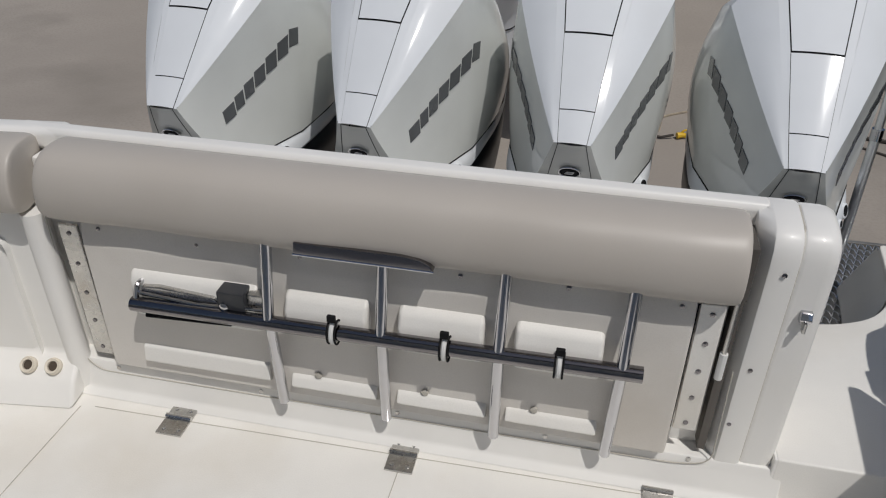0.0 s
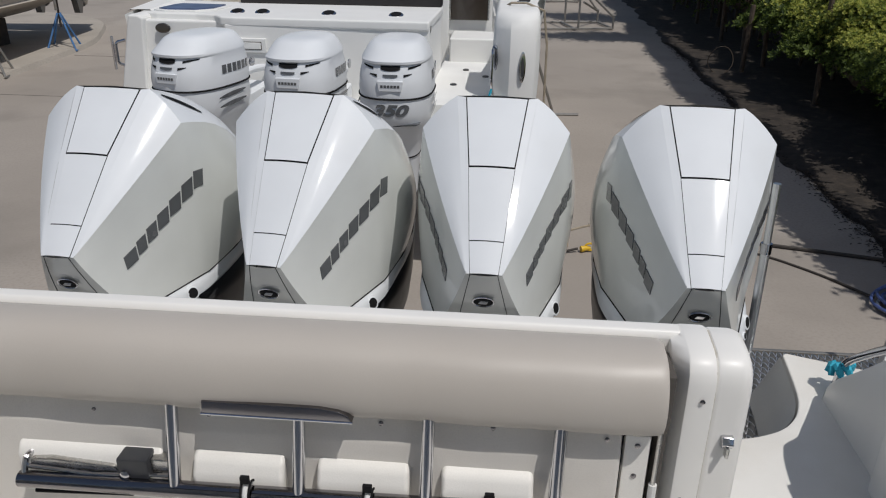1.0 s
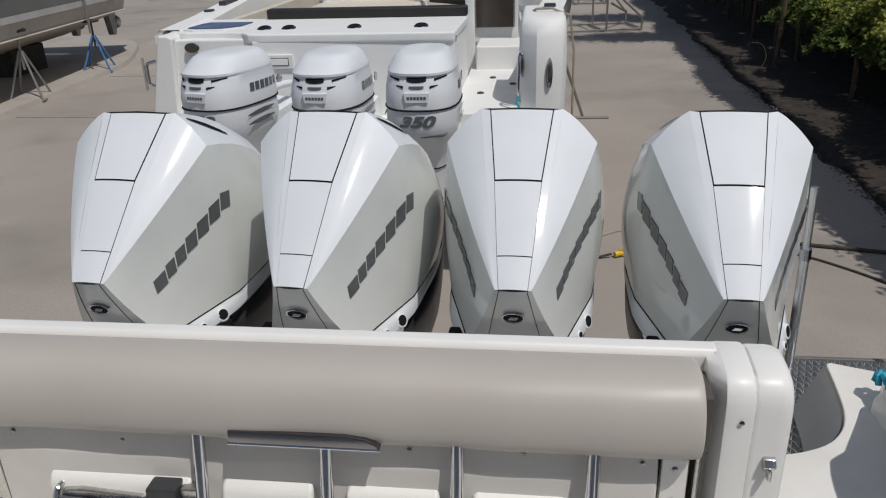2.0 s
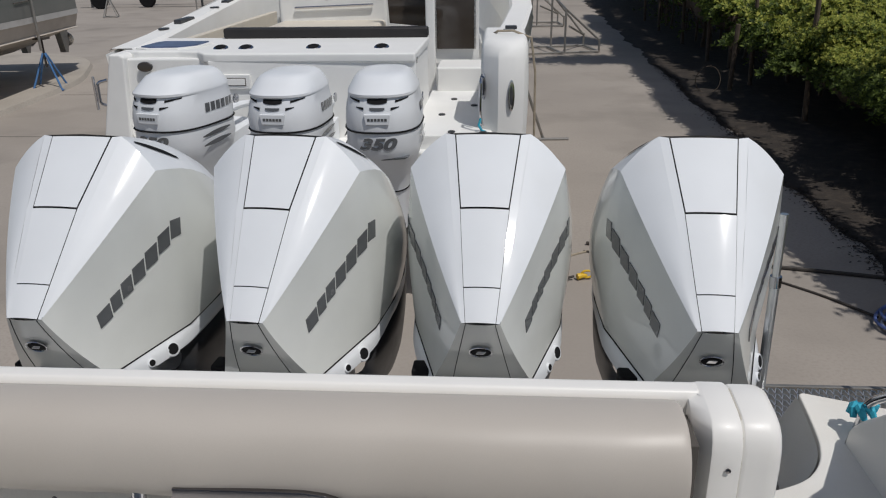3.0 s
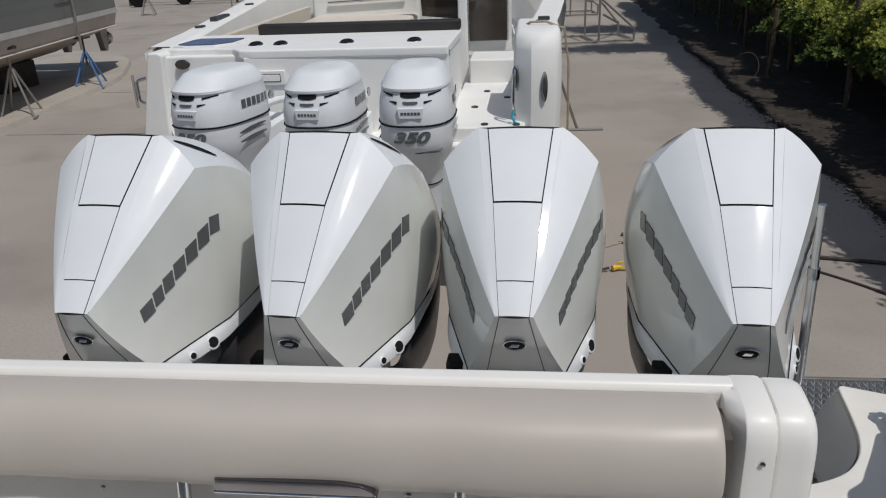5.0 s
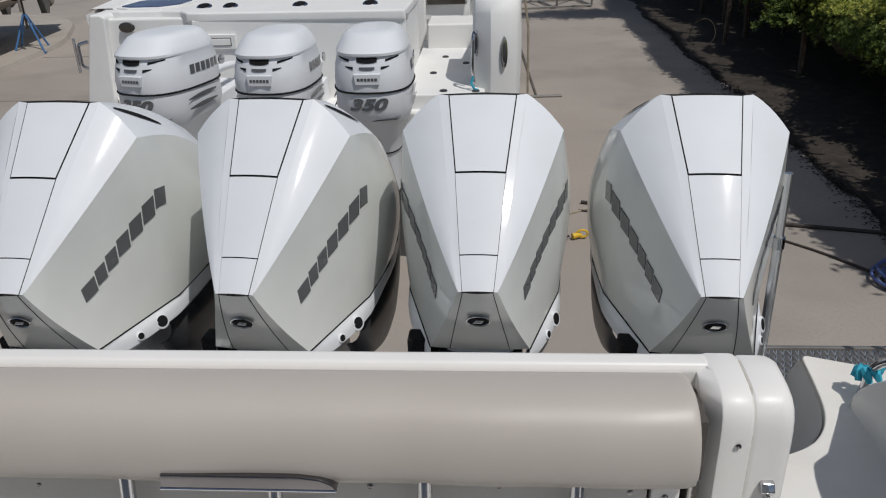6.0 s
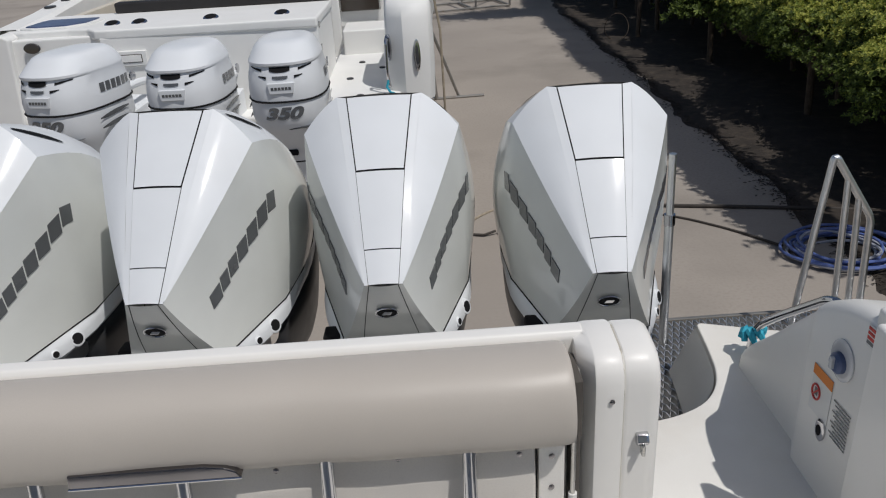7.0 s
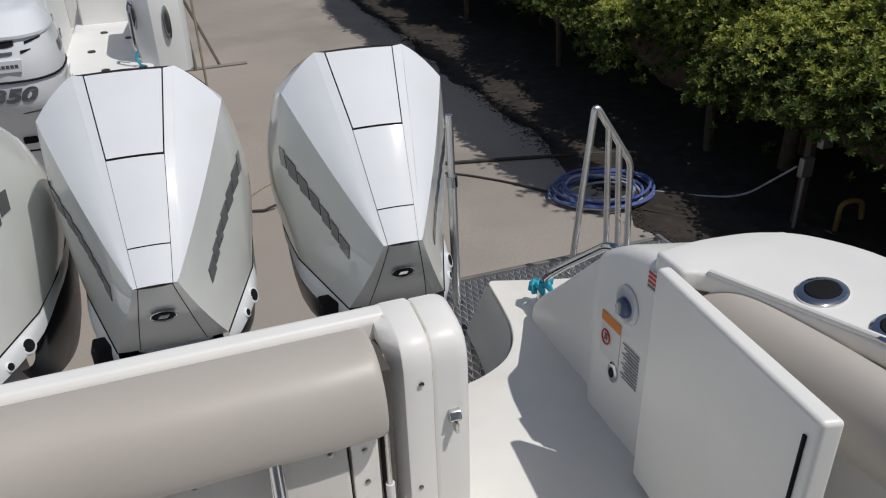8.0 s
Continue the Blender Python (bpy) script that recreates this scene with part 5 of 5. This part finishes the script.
# far trailer wheels
for x, y in ((-20.5, 38.0), (-18.3, 38.8), (-13.0, 39.5)):
    w = thing("trailer_wheel", (x, y, GROUND + 0.42), "dark rubber trailer wheel in the far yard", "wheel", "far trailer wheels")
    part("tyre", disc((0, -0.12, 0), (0, 1, 0), [(0.25, 0), (0.40, 0.0), (0.43, 0.06), (0.43, 0.20), (0.40, 0.26), (0.25, 0.26)], 20), SEAM, w)
    part("rim", disc((0, -0.10, 0), (0, 1, 0), [(0.24, 0), (0.24, 0.2), (0.1, 0.22)], 16), GALV, w)
tr = thing("far_trailer", (-17.0, 39.0, GROUND + 0.5), "dark boat trailer in the far yard", "trailer")
part("beam", box((-5, -0.1, 0.0), (6, 0.1, 0.22), 0.02), DARK, tr)
part("beam", box((-5, 1.6, 0.0), (6, 1.8, 0.22), 0.02), DARK, tr)
for x in (-4.5, -1.5, 1.5, 4.5):
    part("cross_member", box((x, -0.1, 0.02), (x + 0.15, 1.8, 0.18), 0.02), DARK, tr)
    part("leg", box((x, -0.05, -0.5), (x + 0.1, 0.05, 0.0), 0.01), DARK, tr)

# ---- hose, cords, small things on the ground ----
hose = thing("hose_coil", (3.62, 3.66, GROUND), "coiled blue garden hose lying on the concrete", "hose")
rnd = random.Random(4)
for c in range(9):
    r0 = 0.27 + 0.034 * (c % 6) + rnd.uniform(-0.02, 0.02)
    ox, oy, oz = rnd.uniform(-0.05, 0.05), rnd.uniform(-0.05, 0.05), 0.02 + 0.017 * (c // 2)
    ph = rnd.uniform(0, 6)
    pts = [((r0 + 0.02 * math.sin(3 * a + ph)) * 1.12 * math.cos(a) + ox, (r0 + 0.02 * math.sin(2 * a + ph)) * 0.98 * math.sin(a) + oy, oz + 0.012 * math.sin(2 * a + ph)) for a in [2 * math.pi * k / 40 for k in range(40)]]
    part("loop", tube(pts, 0.013, 7, closed=True), HOSE if c % 3 else HOSE_PALE, hose)
part("tail", tube(rounded([(0.45, -0.15, 0.02), (0.72, -0.38, 0.02), (0.92, -0.75, 0.12), (1.02, -1.18, 0.55)], 0.3, 6), 0.009, 7), HOSE_PALE, hose)
part("tail", tube(rounded([(0.15, -0.45, 0.02), (0.4, -0.75, 0.02), (0.8, -1.0, 0.02)], 0.3, 6), 0.010, 7), CORD, hose)


def cord(name, label, pts, r, mat):
    c = thing(name, pts[0], label, "cord")
    under(c)("strand", tube(rounded(pts, 0.5, 6), r, 7), mat)
    return c


cord("cable_run", "thin dark cord lying across the concrete", [(0.95, 5.25, GROUND + 0.01), (1.7, 5.0, GROUND + 0.01), (2.5, 4.72, GROUND + 0.01), (2.95, 4.25, GROUND + 0.01), (3.2, 3.85, GROUND + 0.02)], 0.012, CORD)
cord("webbing_strap", "thick dark strap lying across the concrete", [(1.0, 5.45, GROUND + 0.02), (2.2, 5.0, GROUND + 0.02), (3.3, 4.75, GROUND + 0.02), (4.6, 4.4, GROUND + 0.02)], 0.019, CORD)
cord("pale_rope", "thin pale rope lying on the concrete", [(0.35, 4.6, GROUND + 0.01), (0.75, 5.1, GROUND + 0.01), (1.15, 5.35, GROUND + 0.01)], 0.012, TAN_ROPE)
yl = thing("cord_plug", (0.86, 4.55, GROUND), "yellow plastic cord plug lying on the concrete", "plug")
part("plug_body", tube([(-0.04, 0.0, 0.035), (0.01, 0.02, 0.04), (0.05, 0.03, 0.035)], [0.03, 0.026, 0.016], 10), YELLOW, yl)
part("loop", tube([(0.05 + 0.05 * math.cos(a), 0.02, 0.055 + 0.035 * math.sin(a)) for a in [2 * math.pi * k / 14 for k in range(14)]], 0.010, 7, closed=True), YELLOW, yl)
part("cable", tube([(-0.07, 0, 0.04), (-0.18, -0.03, 0.02), (-0.32, 0.02, 0.015)], 0.012, 7), CORD, yl)
wire = thing("wire_hoop", (4.35, 14.0, GROUND), "bent rusty wire hoop in the leaf litter", "wire")
part("hoop", tube([(0.25 * math.cos(a), 0.05 * math.sin(2 * a), 0.27 + 0.27 * math.sin(a)) for a in [2 * math.pi * k / 18 for k in range(19)]], 0.007, 6), BARK, wire)
part("stake", tube([(0.45, 0, 0), (0.47, 0, 1.35)], 0.05, 8), BARK, wire)
pb = thing("power_post", (4.72, 2.46, GROUND), "weathered timber post with grey outlet boxes", "post")
part("post", box((-0.03, -0.03, 0), (0.03, 0.03, 0.82), 0.006), BARK, pb)
part("outlet_box", box((-0.14, -0.10, 0.50), (-0.03, -0.045, 0.66), 0.01), GALV, pb)
part("outlet_box", box((0.0, -0.11, 0.72), (0.11, -0.045, 0.90), 0.01), GALV, pb)
part("conduit", tube([(-0.08, -0.07, 0.0), (-0.08, -0.07, 0.50)], 0.016, 7), GALV, pb)
yb = thing("yellow_pipe", (5.0, 2.22, GROUND), "faded yellow pipe elbow at the hedge foot", "pipe")
part("elbow", tube(rounded([(-0.1, 0, 0), (-0.1, 0, 0.30), (0.06, -0.05, 0.32), (0.08, -0.06, 0.15)], 0.1, 5), 0.022, 9), OCHRE, yb)


# ---- hedge ----
TX, TY = 5.45, 3.40
rng = np.random.default_rng(7)
bed = thing("planting_bed_and_shade", (6.5, 12, GROUND), "dark planting bed with leaf litter under the hedge, widened to deepen the yard's shade", "planting bed", kind="structure")
ys = np.arange(-6, 46, 0.2)
rws = []
# soil runs out to the shadow edge, darkening the shaded concrete
for y in ys:
    e = 3.46 + 0.025 * y + 0.06 * math.sin(y * 1.3) + 0.05 * math.sin(y * 3.7 + 1) + rng.normal() * 0.03
    rws.append([(e, y, GROUND - 0.01), (e + 0.25, y, GROUND + 0.012), (e + 1.2, y, GROUND + 0.05), (e + 12, y, GROUND + 0.08)])
under(bed)("soil_and_shade", grid(rws), SOIL)


def hedge_section(y):
    """Front edge, centre height, half height and top of the canopy along the hedge."""
    grow = 0.6 / (1 + math.exp(-(y - 19.0) / 2.0))
    front = 4.55 + 0.05 * y + 0.10 * math.sin(y * 0.8 + 0.5) + 0.12 * math.sin(y * 2.1) - 1.2 * grow
    mid = -0.98 + 0.05 * math.sin(y * 1.1) + 1.6 * grow
    return front, mid, 0.78 + 0.06 * math.sin(y * 1.7) + 1.0 * grow


def leaf_cloud(name, label, count_clumps, per, y0, y1, mat, size, lift=0.0, low=False, crest=False):
    pts, nrm = [], []
    for _ in range(count_clumps):
        y = y0 + (y1 - y0) * rng.random()
        front, mid, half = hedge_section(y)
        if low:
            a = np.array([front + 0.35 + rng.random() * 1.2, y, GROUND + 0.15 + rng.random() * 0.95])
            rad = 0.32
        else:
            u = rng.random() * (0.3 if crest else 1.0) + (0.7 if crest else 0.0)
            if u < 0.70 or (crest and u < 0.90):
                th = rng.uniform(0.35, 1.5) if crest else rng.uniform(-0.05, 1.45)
                lump = 0.95 * noise.noise(Vector((y * 1.3, th * 2.0, 4.0))) + 0.5 * noise.noise(Vector((y * 2.7, th * 2.2, 9.0)))
                a = np.array([front + 1.8 - (1.8 + 0.5 * lump) * math.cos(th), y, mid + (half + 0.55 * lump) * math.sin(th) + lift])
            else:
                x = front + 1.7 + rng.random() ** 1.3 * 3.4
                a = np.array([x, y, mid + half * 0.95 + 0.30 * noise.noise(Vector((x * 1.4, y * 1.4, 1.0))) + 0.12 * noise.noise(Vector((x * 3.5, y * 3.5, 6.0))) + rng.normal() * 0.04 + lift])
            rad = 0.16 + 0.16 * rng.random()
        # whorls of leaves at the twig ends of this clump
        n = max(2, int(per * (0.6 + 0.8 * rng.random())))
        d = rng.normal(size=(n, 3))
        d /= np.linalg.norm(d, axis=1)[:, None]
        d[:, 2] = np.abs(d[:, 2]) * 0.9 - 0.15
        r = rad * (0.55 + 0.45 * rng.random(n))
        pts.append(a + d * r[:, None] * np.array([1.0, 1.1, 0.85]))
        nrm.append(d * 0.8 + np.array([0.0, -0.20, 0.75]) + rng.normal(size=(n, 3)) * 0.22)
    c, ax = np.repeat(np.concatenate(pts), 9, 0), np.repeat(np.concatenate(nrm), 9, 0)
    ax /= np.linalg.norm(ax, axis=1)[:, None]
    side = np.cross(ax, np.array([0.3, 0.9, 0.2]))
    side /= np.linalg.norm(side, axis=1)[:, None]
    turn = np.tile(np.arange(9) * 2.4, len(c) // 9) + np.repeat(rng.uniform(0, 6.28, len(c) // 9), 9)
    rise = np.tile(np.linspace(0.05, 0.85, 9), len(c) // 9) + rng.normal(size=len(c)) * 0.15
    out = side * np.cos(turn)[:, None] + np.cross(ax, side) * np.sin(turn)[:, None]
    way = out * np.cos(rise)[:, None] + ax * np.sin(rise)[:, None]
    face = ax * np.cos(rise)[:, None] - out * np.sin(rise)[:, None]
    b = np.cross(way, face)
    s = size * (0.75 + 0.5 * rng.random(len(c)))[:, None]
    q = np.stack([c, c + way * s * 1.25 + b * s * 0.42 + face * s * 0.10, c + way * s * 2.1, c + way * s * 1.25 - b * s * 0.42 + face * s * 0.10], 1).reshape(-1, 3)
    me = bpy.data.meshes.new(name)
    me.from_pydata(q.tolist(), [], np.arange(len(q)).reshape(-1, 4).tolist())
    me.materials.append(mat)
    return tagged(new(name, me), label, "hedge", kind="stuff")


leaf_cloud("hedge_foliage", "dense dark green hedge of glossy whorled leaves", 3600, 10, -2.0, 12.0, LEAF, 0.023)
leaf_cloud("hedge_foliage", "dense dark green hedge farther along the yard", 1700, 9, 11.0, 42.0, LEAF, 0.050)
# paler crest leaves put the sunlit top into the hedge's colour
leaf_cloud("sunlit_top_foliage", "yellow-green leaves, paler to show sun on the hedge top", 4400, 10, -1.0, 12.5, LEAF_SUNLIT, 0.021, 0.06, False, True)
leaf_cloud("sunlit_top_foliage", "scattered yellow-green leaves, paler to show sun on the hedge", 700, 8, 10.0, 42.0, LEAF_SUNLIT, 0.044, 0.06, False, True)
leaf_cloud("hedge_skirt", "sparse dark lower leaves of the hedge", 260, 5, -3.0, 30.0, LEAF, 0.030, 0.0, True)

# solid dark core, added to close the view through the leaves
core = thing("hedge_core", (5.6, 12, GROUND), "solid dark core added inside the hedge to stop see-through", "hedge", kind="stuff")
rws = []
for y in np.arange(-4, 44, 0.4):
    front, mid, half = hedge_section(float(y))
    row = []
    for k in range(14):
        a = 2 * math.pi * k / 14
        j = 0.12 * noise.noise(Vector((y * 1.9, k * 0.9, 3.0)))
        row.append((front + 2.45 - (1.95 + j) * math.cos(a), float(y), mid - 0.12 + (half * 0.72 + j) * math.sin(a)))
    rws.append(row)
under(core)("mass", grid(rws, close=True), BARK, "", 180)
for k in range(46):
    y = -2.5 + k * 0.75 + rng.uniform(-0.2, 0.2)
    front, mid, half = hedge_section(float(y))
    x = front + 0.9 + rng.uniform(0, 0.9)
    s = thing("shrub_stem", (x, y, GROUND), "thin brown shrub stem in the hedge", "shrub stem", "hedge stems")
    part("stem", tube([(0, 0, 0), (rng.uniform(-0.08, 0.08), rng.uniform(-0.1, 0.1), 0.6), (rng.uniform(-0.25, 0.1), rng.uniform(-0.2, 0.2), 1.35)], [0.045, 0.034, 0.018], 7), BARK, s)
    part("limb", tube([(0.0, 0.0, 0.55), (-0.22, rng.uniform(-0.2, 0.2), 1.0), (-0.4, rng.uniform(-0.3, 0.3), 1.3)], [0.022, 0.016, 0.008], 6), BARK, s)
# litter on the shaded concrete, thickened to blend the bed's painted shade edge
pts = []
for _ in range(7000):
    y = rng.uniform(-1, 18)
    pts.append((3.75 + 0.025 * y - abs(rng.normal()) * 0.10 - 0.08 + rng.random() ** 3 * 0.3, y, GROUND + 0.008))
verts, faces = [], []
for (x, y, z) in pts:
    a, s = rng.uniform(0, 6.28), rng.uniform(0.010, 0.032)
    i = len(verts)
    verts += [(x + s * math.cos(a), y + s * math.sin(a), z), (x - s * 0.4 * math.sin(a), y + s * 0.4 * math.cos(a), z + 0.006), (x - s * math.cos(a), y - s * math.sin(a), z), (x + s * 0.4 * math.sin(a), y - s * 0.4 * math.cos(a), z + 0.004)]
    faces.append((i, i + 1, i + 2, i + 3))
me = bpy.data.meshes.new("leaf_litter")
me.from_pydata(verts, [], faces)
me.materials.append(SOIL)
tagged(new("leaf_litter", me), "dry brown leaves scattered beside the hedge, thickened to blend the darkened edge", "leaf litter", kind="stuff")


# a bare grey trunk that rises out of the hedge
bare = thing("bare_tree", (TX, TY, GROUND), "slim grey tree trunk rising out of the hedge", "tree")
part("trunk", tube([(0, 0, 0), (0.02, 0.0, 1.2), (0.0, 0.02, 2.4), (0.05, 0.03, 3.6)], [0.075, 0.066, 0.062, 0.05], 12), BARK, bare)
part("limb", tube([(0.0, 0.02, 2.6), (0.25, 0.2, 3.2), (0.4, 0.3, 4.0)], [0.05, 0.04, 0.02], 8), BARK, bare)


# slender trees beside the hedge: narrow crowns that shade the yard's edge
def tree(x, y, seed, high=3.60, reach=(0.28, 2.0, 0.34), clumps=430, lean=-0.30):
    r = np.random.default_rng(seed)
    t = thing("tree", (x, y, GROUND), "slender shade tree rising out of the hedge", "tree", "trees along the hedge")
    part("trunk", tube([(0, 0, 0), (-0.03, 0.05, 1.0), (-0.08, 0.0, 2.0), (lean * 0.6, 0.05, high - 0.6), (lean, 0.1, high + 0.4)], [0.05, 0.045, 0.04, 0.03, 0.012], 9), BARK, t)
    for k in range(7):
        a = r.uniform(0, 6.28)
        h = high - r.uniform(0.3, 1.3)
        part("limb", tube([(lean * 0.6, 0.03, h), (lean + 0.4 * reach[0] * math.cos(a), 0.4 * reach[1] * math.sin(a), h + 0.4), (lean + 0.8 * reach[0] * math.cos(a), 0.8 * reach[1] * math.sin(a), h + 0.7)], [0.030, 0.020, 0.008], 6), BARK, t)
    pts = []
    for _ in range(clumps):
        u = r.normal(size=3)
        u /= np.linalg.norm(u)
        c = np.array([lean, 0.0, high]) + u * np.array(reach) * r.random() ** 0.45
        pts.append(c + r.normal(size=(int(r.uniform(50, 95)), 3)) * np.array([0.10, 0.20, 0.10]))
    p = np.concatenate(pts)
    nn = r.normal(size=p.shape) * 0.6 + np.array([0, 0, 0.8])
    nn /= np.linalg.norm(nn, axis=1)[:, None]
    tt = r.normal(size=p.shape)
    tt -= nn * (tt * nn).sum(1)[:, None]
    tt /= np.linalg.norm(tt, axis=1)[:, None]
    b = np.cross(nn, tt)
    sz = 0.056 * (0.6 + 0.8 * r.random(len(p)))[:, None]
    q = np.stack([p - tt * sz, p + b * sz * 0.42, p + tt * sz, p - b * sz * 0.42], 1).reshape(-1, 3)
    me = bpy.data.meshes.new("crown")
    me.from_pydata(q.tolist(), [], np.arange(len(q)).reshape(-1, 4).tolist())
    me.materials.append(LEAF)
    crown = new("crown", me)
    crown.parent = t
    return t


for k in range(8):
    tree(5.10 + 0.07 * k + (0.08 if k % 2 else 0.0), 4.1 + 3.5 * k, 31 + k)
tree(5.6, 16.9, 51, 5.0, (1.9, 0.75, 0.45), 150, -1.3)
tree(6.0, 21.0, 52, 5.0, (2.1, 1.0, 0.45), 170, -1.4)
lawn = thing("lawn", (20, 10, GROUND + 0.1), "sunlit green lawn beyond the hedge", "lawn", kind="structure")
under(lawn)("turf", box((8.6, -40, GROUND), (140, 90, GROUND + 0.12)), GRASS)

# ---- unseen: closes the cockpit behind the camera and shapes its light ----
tagged(link("wall_unseen_helm", box((-1.75, -3.05, DECK), (1.30, -2.95, 1.70), 0.02), GEL_FAR), "unseen plain white helm enclosure closing the cockpit and bouncing light", "wall", kind="structure")
tagged(link("ceiling_unseen_hardtop", box((-1.75, -4.4, 1.72), (1.4, -2.45, 1.80), 0.03, 3), HARDTOP), "unseen grey-lined hardtop over the helm, set to shade the deck", "hardtop", kind="structure")
